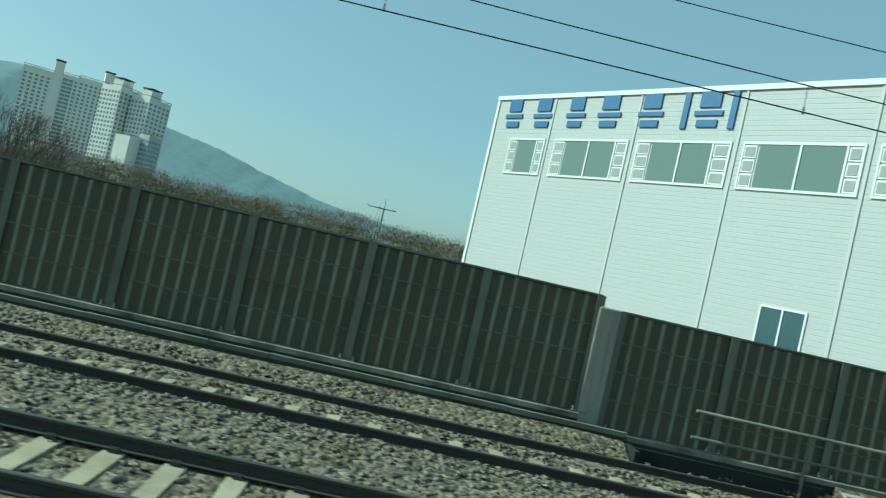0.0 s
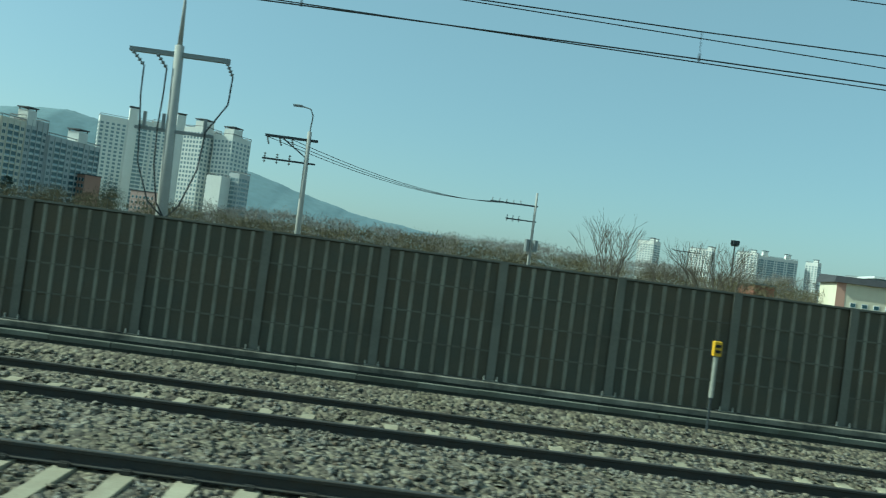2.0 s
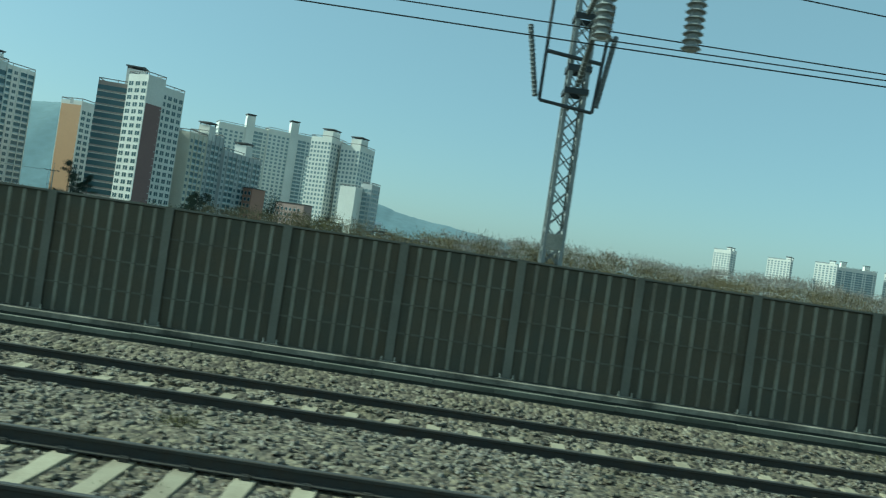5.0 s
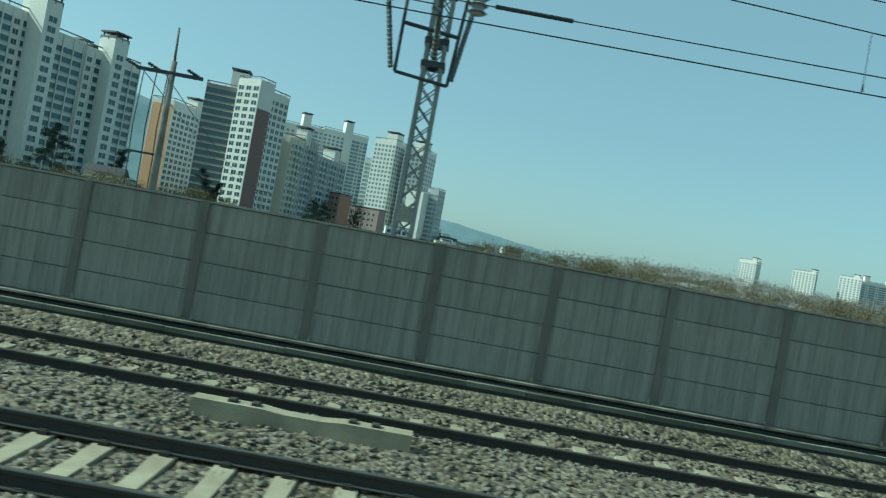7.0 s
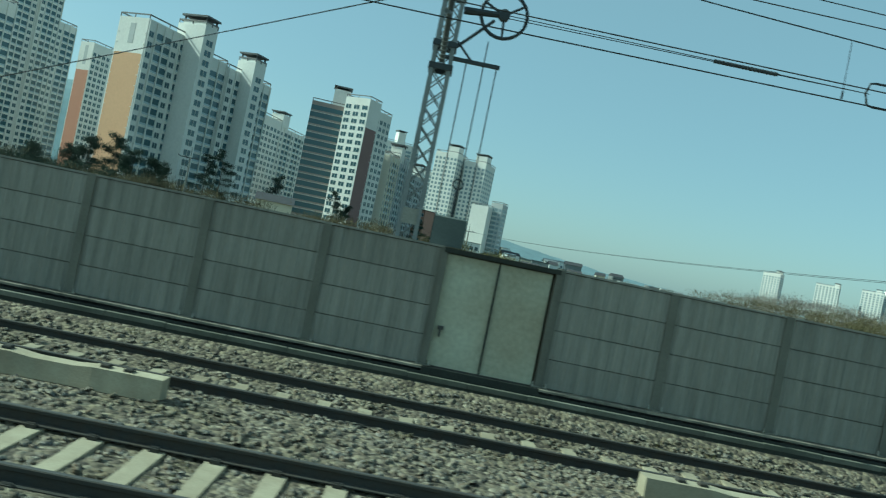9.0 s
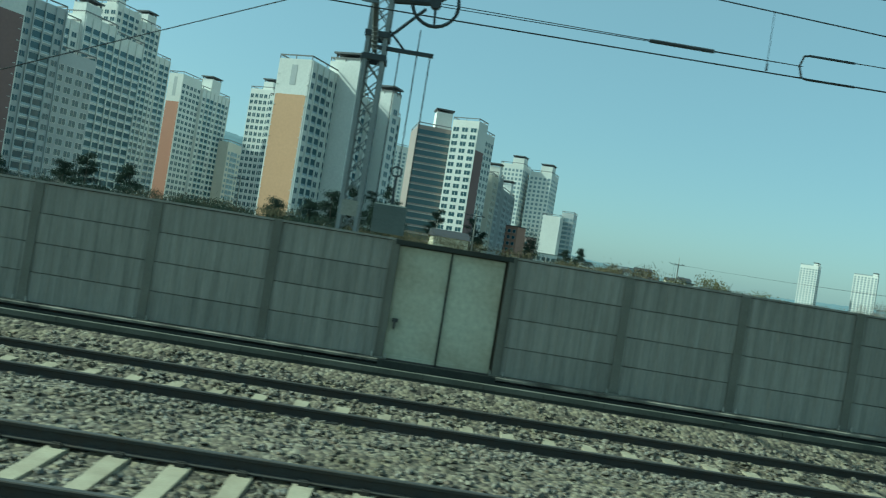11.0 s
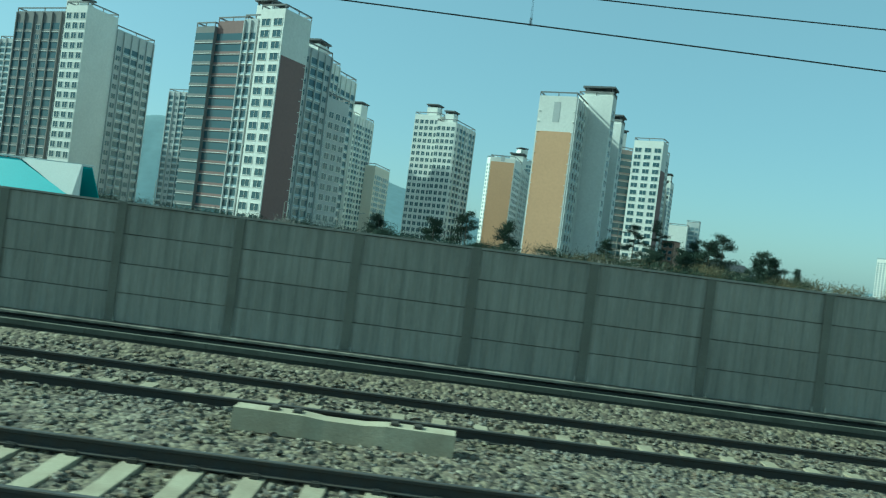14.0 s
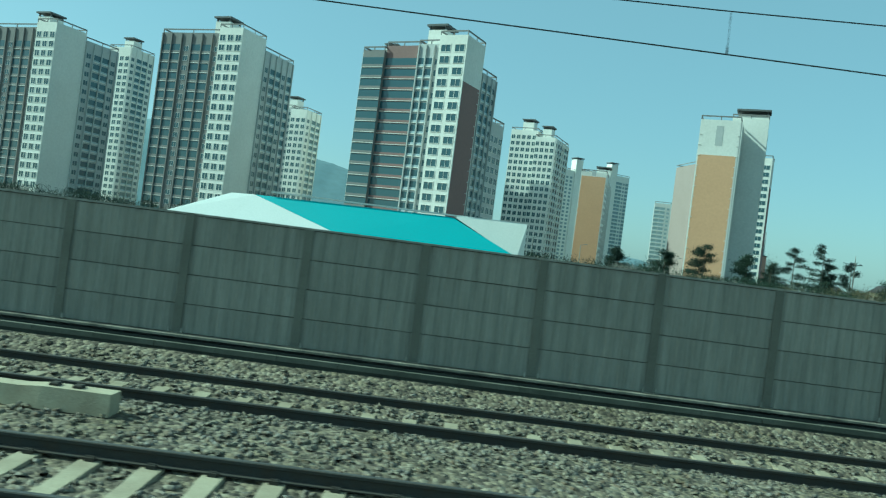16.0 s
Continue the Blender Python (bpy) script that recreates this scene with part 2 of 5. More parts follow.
def loose_stones(count):
    """Angular stones, each a jittered eight-cornered block, joined into one mesh."""
    r = np.random.RandomState(3)
    x = r.uniform(X1 + 22, X0 - 24, count)
    y = 5.3 + 6.9 * r.rand(count)
    on_sleeper = (np.abs(((x + 0.2) % 0.6) - 0.3) < 0.135) & ((np.abs(y - TRACKS[0]) < 0.62) | ((y > 9.98) & (y < 11.0)))
    on_sleeper &= ~((x < -196.5) & (x > -207) & (y < 7.6) & (r.rand(count) < 0.75))
    x, y = x[~on_sleeper], y[~on_sleeper]
    pit = (x > 4.7) & (x < 8.5) & (y > 11.75)
    x, y = x[~pit], y[~pit]
    near_rail = np.min([np.abs(y - t - s * GAUGE) for t in TRACKS for s in (-1, 1)], axis=0) < 0.125
    x, y = x[~near_rail], y[~near_rail]
    c = len(x)
    z = np.interp(y, [a for a, _ in BED], [b for _, b in BED]) + r.uniform(-0.02, 0.026, c) + 0.025 * ((x < -196.5) & (x > -207) & (y < 7.6))
    size = r.uniform(0.020, 0.046, (c, 1, 3)) * np.array([1.35, 1.0, 0.5])
    cube = np.array([(-1, -1, -1), (1, -1, -1), (1, 1, -1), (-1, 1, -1), (-1, -1, 1), (1, -1, 1), (1, 1, 1), (-1, 1, 1)], float)
    q = cube[None] * size * r.uniform(0.55, 1.15, (c, 8, 3))
    a, b = r.uniform(0, 2 * math.pi, c), r.uniform(-0.8, 0.8, c)
    ca, sa, cb, sb = np.cos(a), np.sin(a), np.cos(b), np.sin(b)
    q = np.stack([q[..., 0], q[..., 1] * cb[:, None] - q[..., 2] * sb[:, None], q[..., 1] * sb[:, None] + q[..., 2] * cb[:, None]], -1)
    q = np.stack([q[..., 0] * ca[:, None] - q[..., 1] * sa[:, None], q[..., 0] * sa[:, None] + q[..., 1] * ca[:, None], q[..., 2]], -1)
    q += np.stack([x, y, z], -1)[:, None]
    quads = np.array([(4, 5, 6, 7), (0, 1, 5, 4), (1, 2, 6, 5), (2, 3, 7, 6), (3, 0, 4, 7)])
    f = (quads[None] + 8 * np.arange(c)[:, None, None]).reshape(-1, 4)
    me = bpy.data.meshes.new("loose_ballast")
    me.vertices.add(c * 8)
    me.vertices.foreach_set("co", q.reshape(-1))
    me.loops.add(f.size)
    me.loops.foreach_set("vertex_index", f.reshape(-1).astype(np.int32))
    me.polygons.add(len(f))
    me.polygons.foreach_set("loop_start", np.arange(0, f.size, 4, dtype=np.int32))
    me.materials.append(BALLAST)
    me.update(calc_edges=True)
    me.validate()
    return me


solo("loose_ballast", loose_stones(225000), "loose angular grey and tan ballast stones between the rails", "ballast", kind="stuff")

RAIL_PROFILE = [(-0.065, -0.155), (0.065, -0.155), (0.065, -0.143), (0.012, -0.125), (0.010, -0.05), (0.035, -0.038), (0.036, -0.008), (0.026, 0.0),
                (-0.026, 0.0), (-0.036, -0.008), (-0.035, -0.038), (-0.010, -0.05), (-0.012, -0.125), (-0.065, -0.143)]


def rail_mesh():
    b = Build().extrude(RAIL_PROFILE, X1, X0)
    k = len(RAIL_PROFILE)
    for j in range(k):
        if j == 7:
            b.i[j] = 1
    return b.mesh("rail", [RAIL_STEEL, RAIL_TOP])


def sleeper_block():
    """A prestressed sleeper: sloped sides, lower in its middle."""
    vs, ks = [], []
    for y, z, w in ((-1.25, -0.165, 0.105), (-0.45, -0.165, 0.105), (-0.2, -0.18, 0.095), (0.2, -0.18, 0.095), (0.45, -0.165, 0.105), (1.25, -0.165, 0.105)):
        vs += [(-w - 0.03, y, -0.36), (w + 0.03, y, -0.36), (w, y, z), (-w, y, z)]
    fs = [(0, 1, 2, 3), (23, 22, 21, 20)]
    for s in range(5):
        fs += [(4 * s + a, 4 * s + 4 + a, 4 * s + 4 + (a + 1) % 4, 4 * s + (a + 1) % 4) for a in range(4)]
    return Build().add(vs, fs)


def clips(b, x, side, mat=0):
    for s in (-1, 1):
        y = side * GAUGE + s * 0.085
        b.box(x - 0.05, x + 0.05, y - 0.028, y + 0.028, -0.165, -0.125, mat)
        b.tube((x - 0.04, y, -0.12), (x + 0.04, y, -0.12), 0.012, 0.012, 5, mat)


SLEEPER_ME = sleeper_block().mesh("sleeper", [SLEEPER])
RAIL_ME = rail_mesh()
cb = Build()
for n in range(int((X0 - X1) / 0.6)):
    for s in (-1, 1):
        clips(cb, X0 - 0.3 - n * 0.6, s)
CLIP_ME = cb.mesh("rail_clips", [RAIL_STEEL])
rest = Build()
blk = sleeper_block()
for n in range(int((X0 - X1) / 0.6)):
    x = X0 - 0.3 - n * 0.6
    if not -150 < x < 20:
        rest.add([(q[0] + x, q[1], q[2]) for q in blk.v], blk.f)
REST_ME = rest.mesh("sleepers_further_on", [SLEEPER])
for y, lab in zip(TRACKS, ("railway track with rusty rails on pale concrete sleepers", "railway track with rusty rails and half-buried concrete sleepers by the barrier")):
    tr = thing("railway_track", 0, y, 0, lab, "railway track", "railway tracks")
    for s in (-1, 1):
        part("rail", RAIL_ME, tr, pose(0, s * GAUGE, 0), "dark rusty rail with a worn head")
    part("rail_fastening", CLIP_ME, tr, None, "small dark rail clips", "stuff")
    part("sleeper_run", REST_ME, tr, None, "", "stuff")
    for n in range(int((X0 - X1) / 0.6)):
        x = X0 - 0.3 - n * 0.6
        if -150 < x < 20:
            part("sleeper", SLEEPER_ME, tr, pose(x, rng.uniform(-0.012, 0.012), -0.004))

# cable trough along the foot of the barrier
TR_Y = 12.42


def trough(xa, xb, name_label):
    t = thing("cable_trough", 0, 0, 0, name_label, "cable trough", "cable troughs")
    w = Build().extrude([(TR_Y, -0.4), (TR_Y + 0.09, -0.4), (TR_Y + 0.09, 0.222), (TR_Y, 0.222)], xb, xa)
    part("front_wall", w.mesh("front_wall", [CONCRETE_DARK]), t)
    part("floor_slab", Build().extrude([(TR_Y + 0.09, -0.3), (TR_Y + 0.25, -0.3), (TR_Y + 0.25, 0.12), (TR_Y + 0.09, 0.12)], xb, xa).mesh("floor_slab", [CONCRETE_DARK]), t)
    rim = Build().box(-0.495, 0.495, -0.018, 0.07, 0.180, 0.262, 0, None, 0.008).mesh("rim_stone", [RIM_STONE])
    n = int(xa - xb)
    far_rim = Build()
    for k in range(n):
        x = xa - 0.5 - k
        if -230 < x < 20 and k < 290:
            part("rim_stone", rim, t, pose(x, TR_Y + rng.uniform(-0.004, 0.004), rng.uniform(-0.004, 0.006)))
        else:
            far_rim.box(x - 0.495, x + 0.495, TR_Y - 0.018, TR_Y + 0.085, 0.180, 0.262)
    part("rim_run", far_rim.mesh("rim_run", [RIM_STONE]), t, None, "", "stuff")
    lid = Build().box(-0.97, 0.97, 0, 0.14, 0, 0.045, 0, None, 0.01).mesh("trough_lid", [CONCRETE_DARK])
    for k in range(int((xa - xb) / 2)):
        if rng.random() < 0.8:
            part("trough_lid", lid, t, pose(xa - 1 - 2 * k, TR_Y + 0.10, 0.165 + rng.uniform(-0.02, 0.02), rng.uniform(2, 14), 0, rng.uniform(-0.3, 0.3)))
    return t


trough(4.8, X1, "low concrete cable trough with pale loose lids")

# barrier bays
BAY, FY = 2.0, 12.79


def panel_mesh(name, outline, h, mats, index, z0=0.0):
    """A corrugated outline (x, y) drawn upwards."""
    k = len(outline)
    vs = [(x, y, z0) for x, y in outline] + [(x, y, h) for x, y in outline]
    fs = [(j, (j + 1) % k, k + (j + 1) % k, k + j) for j in range(k)] + [tuple(reversed(range(k))), tuple(range(k, 2 * k))]
    return mesh_of(name, vs, fs, mats, index + [0, 0])


def absorber_panel():
    out, idx = [(-0.94, 0.10), (-0.94, 0.03)], [0, 0]
    for k in range(-3, 4):
        x = k * 0.247
        out += [(x - 0.036, 0.03), (x - 0.026, 0.006), (x + 0.026, 0.006), (x + 0.036, 0.03)]
        idx += [1, 1, 1, 0]
    out += [(0.94, 0.03), (0.94, 0.10)]
    idx += [0, 0]
    return panel_mesh("panel", out, 0.478, [FENCE_DARK, FENCE_RIB], idx)


def concrete_panel():
    """A ribbed concrete plank."""
    out = [(-0.945, 0.10), (-0.945, 0.012)]
    for k in range(-3, 4):
        x = k * 0.264 + 0.008 * math.sin(k * 4.1)
        d = -0.003 + 0.002 * math.sin(k * 2.3)
        out += [(x - 0.095, 0.012), (x - 0.055, d), (x + 0.055, d), (x + 0.095, 0.012)]
    out += [(0.945, 0.012), (0.945, 0.10)]
    return panel_mesh("panel", out, 0.483, [WALL_GREY], [0] * len(out))


def h_post(h):
    """A steel H-section post on a base plate, web across the barrier."""
    b = Build().box(-0.072, 0.072, -0.024, -0.012, 0, h).box(-0.072, 0.072, 0.123, 0.135, 0, h).box(-0.006, 0.006, -0.012, 0.123, 0, h)
    b.box(-0.14, 0.14, -0.10, 0.16, -0.01, 0.012)
    for sx in (-0.11, 0.11):
        b.tube((sx, -0.08, 0.0), (sx, -0.08, 0.085), 0.015, 0.012, 6, 1)
    return b.mesh("post", [POST_STEEL, CONCRETE])


PANEL_A, PANEL_B, POST_A, POST_B, POST_LOW = absorber_panel(), concrete_panel(), h_post(2.0), h_post(2.01), h_post(2.0)
Z0, ROW = 0.385, 0.495


def barrier(xa, xb, panel, post, rows, label, cap, z0=Z0, posts_at_ends=(True, True)):
    t = thing("noise_barrier", 0, FY, z0, label, "noise barrier", "noise barriers")
    n = round((xa - xb) / BAY)
    for k in range(n + 1):
        if (k > 0 or posts_at_ends[0]) and (k < n or posts_at_ends[1]):
            part("post", post, t, pose(xa - k * BAY, 0, 0, rng.uniform(-0.3, 0.3), rng.uniform(-0.4, 0.4), 0))
    for k in range(n):
        for r in range(rows):
            part("panel", panel, t, pose(xa - BAY * (k + 0.5), rng.uniform(-0.006, 0.006), r * ROW, rng.uniform(0.3, 1.4) if panel is PANEL_B else 0, rng.uniform(-0.08, 0.08), 0))
    f = 0.0 if panel is PANEL_A else -0.024
    c = Build().extrude([(f, rows * ROW), (0.115, rows * ROW), (0.115, rows * ROW + 0.035), (f, rows * ROW + 0.035)], xb, xa)
    part("top_rail", c.mesh("top_rail", [cap]), t)
    if panel is PANEL_A:
        for r in range(1, rows):
            part("cross_rail", Build().box(xb, xa, 0.016, 0.09, r * ROW - 0.020, r * ROW + 0.008).mesh("cross_rail", [CROSS_RAIL]), t)
    # unseen dark sheet, added so no sky shows through the panel joints
    part("back_sheet", Build().box(xb, xa, 0.102, 0.112, 0.0, rows * ROW).mesh("back_sheet", [FENCE_DARK]), t)
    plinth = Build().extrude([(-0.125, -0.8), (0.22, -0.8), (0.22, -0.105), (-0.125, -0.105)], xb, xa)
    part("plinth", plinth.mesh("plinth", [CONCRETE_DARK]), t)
    e = -0.105 if panel is PANEL_A else -0.06
    part("plinth_ledge", Build().extrude([(-0.135, e), (0.22, e), (0.22, -0.012), (-0.12, -0.012), (-0.135, -0.024)], xb, xa).mesh("plinth_ledge", [LEDGE_STONE]), t, None, "dusty concrete ledge")
    return t


barrier(4.0, -132.0, PANEL_A, POST_A, 4, "dark ribbed noise barrier panels between grey steel posts", POST_STEEL)
barrier(-132.0, -206.0, PANEL_B, POST_B, 4, "grey ribbed concrete noise barrier with steel posts, beside a gate", WALL_GREY, posts_at_ends=(False, True))
barrier(-208.0, -252.0, PANEL_B, POST_B, 4, "grey ribbed concrete noise barrier between two gates", WALL_GREY)
barrier(-254.0, X1, PANEL_B, POST_B, 4, "long grey ribbed concrete noise barrier before the apartment towers", WALL_GREY)
barrier(40.4, 4.4, PANEL_A, POST_LOW, 4, "lower dark ribbed noise barrier before the white factory", POST_STEEL, z0=0.19)
# ---- apartment towers ----
# maroon, taupe and roof tones are lifted to carry distance haze
PAINT = {
    "white": material("white_tower_paint", (0.74, 0.73, 0.68), 0.85, (0.58, 0.57, 0.52), 0.12, 1.5, 0.2, 0.0),
    "grey": material("grey_tower_paint", (0.48, 0.49, 0.48), 0.85, (0.38, 0.39, 0.39), 0.12, 1.5, 0.2, 0.0),
    "orange": material("ochre_tower_paint", (0.60, 0.37, 0.215), 0.85, (0.53, 0.32, 0.185), 0.12, 1.5, 0.15, 0.0),
    "pink": material("terracotta_tower_paint", (0.47, 0.235, 0.16), 0.85, (0.40, 0.20, 0.135), 0.12, 1.5, 0.15, 0.0),
    "brown": material("maroon_tower_paint", (0.235, 0.155, 0.145), 0.85, (0.20, 0.13, 0.12), 0.12, 1.5, 0.2, 0.0),
    "taupe": material("taupe_tower_paint", (0.31, 0.26, 0.235), 0.85, (0.26, 0.215, 0.195), 0.12, 1.5, 0.2, 0.0),
    "slate": material("slate_tower_paint", (0.21, 0.205, 0.20), 0.85, (0.17, 0.165, 0.16), 0.12, 1.5, 0.2, 0.0),
    "cream": material("cream_tower_paint", (0.66, 0.62, 0.52), 0.85, (0.55, 0.5, 0.42), 0.12, 1.5, 0.2, 0.0),
    "bluegrey": material("blue_grey_balcony_paint", (0.40, 0.47, 0.50), 0.8, (0.32, 0.38, 0.41), 0.12, 1.5, 0.2, 0.0),
    "roof": material("dark_roof_cap", (0.115, 0.12, 0.125), 0.75, (0.085, 0.088, 0.09), 0.4, 4, 0.3, 0.0),
}
PANE = glass_dark("window_glass", (0.055, 0.105, 0.125), 0.12)
# glass paled in colour so that far windows carry distance haze
PANE_FAR = glass_dark("haze_paled_window_glass", (0.21, 0.27, 0.29), 0.2)
FLOOR_H = 2.8
window_cache = {}


def window_mesh(w, h, frame):
    """A framed two-pane window standing 8 cm out of the wall, panes set back; local x along the wall, -y outwards."""
    key = (round(w, 2), round(h, 2), frame)
    if key not in window_cache:
        t, m = 0.11, 0.04
        xs = [-w / 2 - t, -w / 2, -m, m, w / 2, w / 2 + t]
        zs = [-h / 2 - t, -h / 2, h / 2, h / 2 + t]
        vs = [(x, -0.09, z) for z in zs for x in xs]
        fs, ix = [], []
        for r in range(3):
            for c in range(5):
                q = (r * 6 + c, r * 6 + c + 1, (r + 1) * 6 + c + 1, (r + 1) * 6 + c)
                if r == 1 and c in (1, 3):
                    k = len(vs)
                    vs += [(vs[a][0], -0.015, vs[a][2]) for a in q]
                    fs += [(k, k + 1, k + 2, k + 3)] + [(q[e], q[(e + 1) % 4], k + (e + 1) % 4, k + e) for e in range(4)]
                    ix += [1, 0, 0, 0, 0]
                else:
                    fs.append(q)
                    ix.append(0)
        k = len(vs)
        ring = [0, 5, 23, 18]
        vs += [(vs[a][0], 0.02, vs[a][2]) for a in ring]
        fs += [(ring[(e + 1) % 4], ring[e], k + e, k + (e + 1) % 4) for e in range(4)]
        ix += [0] * 4
        window_cache[key] = mesh_of("window", vs, fs, [PAINT[frame], PANE], ix)
    return window_cache[key]


def balcony_mesh(w, paint="grey"):
    """A glazed balcony bay drawn along the wall: slab edge, solid parapet, band of glass set back."""
    key = ("b", round(w, 2), paint)
    if key not in window_cache:
        if paint in ("slate", "brown", "taupe"):  # thin pale slab edge, grey parapet, wide glass
            prof = [(0.05, -1.35), (-0.20, -1.35), (-0.20, -1.2), (-0.14, -1.2), (-0.14, -0.55), (-0.03, -0.55), (-0.03, 1.3), (0.05, 1.3)]
        else:
            prof = [(0.05, -1.35), (-0.24, -1.35), (-0.24, -1.1), (-0.14, -1.1), (-0.14, -0.6), (-0.03, -0.6), (-0.03, 1.0), (0.05, 1.0)]
        b = Build().extrude(prof, -w / 2, w / 2)
        b.i[5], b.i[1] = 1, 2
        window_cache[key] = b.mesh("balcony", [PAINT[paint], PANE, PAINT["white"]])
    return window_cache[key]


def tower(x, y, turn, wings, label, caps=(), far=False, group="apartment towers", name="apartment_tower"):
    """A tower whose near corner stands at (x, y). Local +x runs to its left along the end wall, +y away along the side wall.
    wings: (x0, x1, y0, y1, height, paint, end style, side style); caps: roof housings (x0, x1, y0, y1, z0, z1)."""
    t = thing(name, x, y, -0.8, label, "apartment tower", group, turn=0.0)
    a = radians(turn)
    d1, d2 = Vector((-math.cos(a), math.sin(a), 0)), Vector((math.sin(a), math.cos(a), 0))
    frame_m = Matrix((d1.to_4d(), d2.to_4d(), Vector((0, 0, 1, 0)), Vector((0, 0, 0, 1)))).transposed()
    frame_m[3] = (0, 0, 0, 1)
    stuff = Build()
    for x0, x1, y0, y1, h, paint, end, side in wings:
        body = Build().box(x0, x1, y0, y1, 0, h, 0, frame_m)
        part("body", body.mesh("body", [PAINT[paint]]), t)
        crown = Build()
        for q in ((x0, x1, y0, y0 + 0.2), (x0, x1, y1 - 0.2, y1), (x0, x0 + 0.2, y0 + 0.2, y1 - 0.2), (x1 - 0.2, x1, y0 + 0.2, y1 - 0.2)):
            crown.box(*q, h + 0.8, h + 1.15, 0, frame_m)
        for px_, py_ in [(x0 + 0.1, y0 + 0.1), (x1 - 0.1, y0 + 0.1), (x0 + 0.1, y1 - 0.1), ((x0 + x1) / 2, y0 + 0.1), (x0 + 0.1, (y0 + y1) / 2)]:
            crown.box(px_ - 0.1, px_ + 0.1, py_ - 0.1, py_ + 0.1, h, h + 0.9, 0, frame_m)
        part("roof_railing", crown.mesh("roof_railing", [PAINT["slate"]]), t)
        # end wall (faces -y in the tower's own axes) and side wall (faces -x)
        for style, length, at, out in ((end, x1 - x0, lambda s: (x0 + s, y0), (Vector((1, 0, 0)), Vector((0, 1, 0)))),
                                       (side, y1 - y0, lambda s: (x0, y0 + s), (Vector((0, -1, 0)), Vector((1, 0, 0))))):
            kind, *opt = style.split(":")
            if kind == "plain":
                continue
            along, inward = out
            base = Matrix((along.to_4d(), inward.to_4d(), Vector((0, 0, 1, 0)), Vector((0, 0, 0, 1)))).transposed()
            base[3] = (0, 0, 0, 1)
            floors = int((h - 2.0) / FLOOR_H)
            if kind == "gable":
                # painted field with a pale band on top and small maintenance rungs up both edges
                zt = h * (0.80 if length < 11.6 or length > 12.4 else 0.96)
                p_, q_ = at(0.35), at(length - 0.35)
                lo, hi = min(p_[0], q_[0]), max(p_[0], q_[0])
                if abs(hi - lo) > 0.1:
                    field = Build().box(lo, hi, y0 - 0.03, y0, 0.2, zt, 0, frame_m)
                else:
                    field = Build().box(x0 - 0.03, x0, y0 + 0.35, y1 - 0.35, 0.2, zt, 0, frame_m)
                part("painted_field", field.mesh("painted_field", [PAINT[opt[0]]]), t, None, opt[0] + " painted end wall")
                rungs = Build()
                for f in range(floors):
                    z = 1.5 + f * FLOOR_H
                    for s in (0.1, length - 0.7):
                        p_ = at(s)
                        rungs.box(0, 0.6, -0.14, 0.0, 0, 0.16, 0, frame_m @ Matrix.Translation((p_[0], p_[1], z)) @ base)
                if opt[0] in ("orange", "pink") and length < 13:
                    s_ = length * 0.5
                    for s0, s1, z0, z1, mk in ((s_ - 0.9, s_ + 0.9, zt + 2.6, h - 1.6, "grey"), (s_ - 0.2, s_ + 1.5, h * 0.07, h * 0.07 + 1.3, "white")):
                        bar = Build().box(s0, s1, -0.05, 0.0, z0, z1, 0, frame_m @ Matrix.Translation((x0, y0, 0)))
                        part("number_panel", bar.mesh("number_panel", [PAINT[mk]]), t, None, "blank pale panel")
                part("edge_trim", rungs.mesh("edge_trim", [PAINT["white"]]), t, None, "", "stuff")
                continue
            cols = int(opt[0])
            pitch_ = length / cols
            if kind != "grid" and not (kind == "balcony" and paint in ("slate", "brown", "taupe")) and not far:
                fin = Build().box(-0.15, 0.15, -0.45, 0.0, 0.0, h - 0.3, 0).mesh("pilaster", [PAINT[paint]])
                for c in range(cols + 1):
                    p_ = at(min(max(pitch_ * c, 0.25), length - 0.25))
                    part("pilaster", fin, t, frame_m @ Matrix.Translation((p_[0], p_[1], 0)) @ base)
            for f in range(floors):
                z = 1.9 + f * FLOOR_H
                for c in range(cols):
                    s = pitch_ * (c + 0.5)
                    if kind == "grid":
                        me = window_mesh(min(2.6, pitch_ * (0.5 if far else 0.66)), 1.4 if far else 1.65, "white")
                    elif kind == "balcony":
                        me = balcony_mesh(pitch_ * (1.0 if paint in ("slate", "brown", "taupe") else 0.94), paint if paint in ("slate", "brown", "taupe") else "bluegrey")
                    else:  # mixed: balconies and small windows by turns
                        me = balcony_mesh(pitch_ * 0.92, paint if paint in ("slate", "brown", "taupe") else "bluegrey") if c % 3 else window_mesh(min(1.6, pitch_ * 0.6), 1.4, "grey")
                    p_ = at(s)
                    m = frame_m @ Matrix.Translation((p_[0], p_[1], z)) @ base
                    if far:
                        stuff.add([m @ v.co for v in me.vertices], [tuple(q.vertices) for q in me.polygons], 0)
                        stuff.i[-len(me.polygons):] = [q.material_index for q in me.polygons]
                    else:
                        part("window" if kind == "grid" else "balcony", me, t, m)
    for x0, x1, y0, y1, z0, z1 in caps:
        part("roof_housing", Build().box(x0, x1, y0, y1, z0, z1, 0, frame_m).mesh("roof_housing", [PAINT["white"]]), t)
        lid = Build().box(x0 - 0.5, x1 + 0.5, y0 - 0.5, y1 + 0.5, z1 + 0.9, z1 + 1.4, 0, frame_m)
        for px_, py_ in ((x0 + 0.3, y0 + 0.3), (x1 - 0.3, y0 + 0.3), (x0 + 0.3, y1 - 0.3), (x1 - 0.3, y1 - 0.3)):
            lid.box(px_ - 0.2, px_ + 0.2, py_ - 0.2, py_ + 0.2, z1, z1 + 0.9, 0, frame_m)
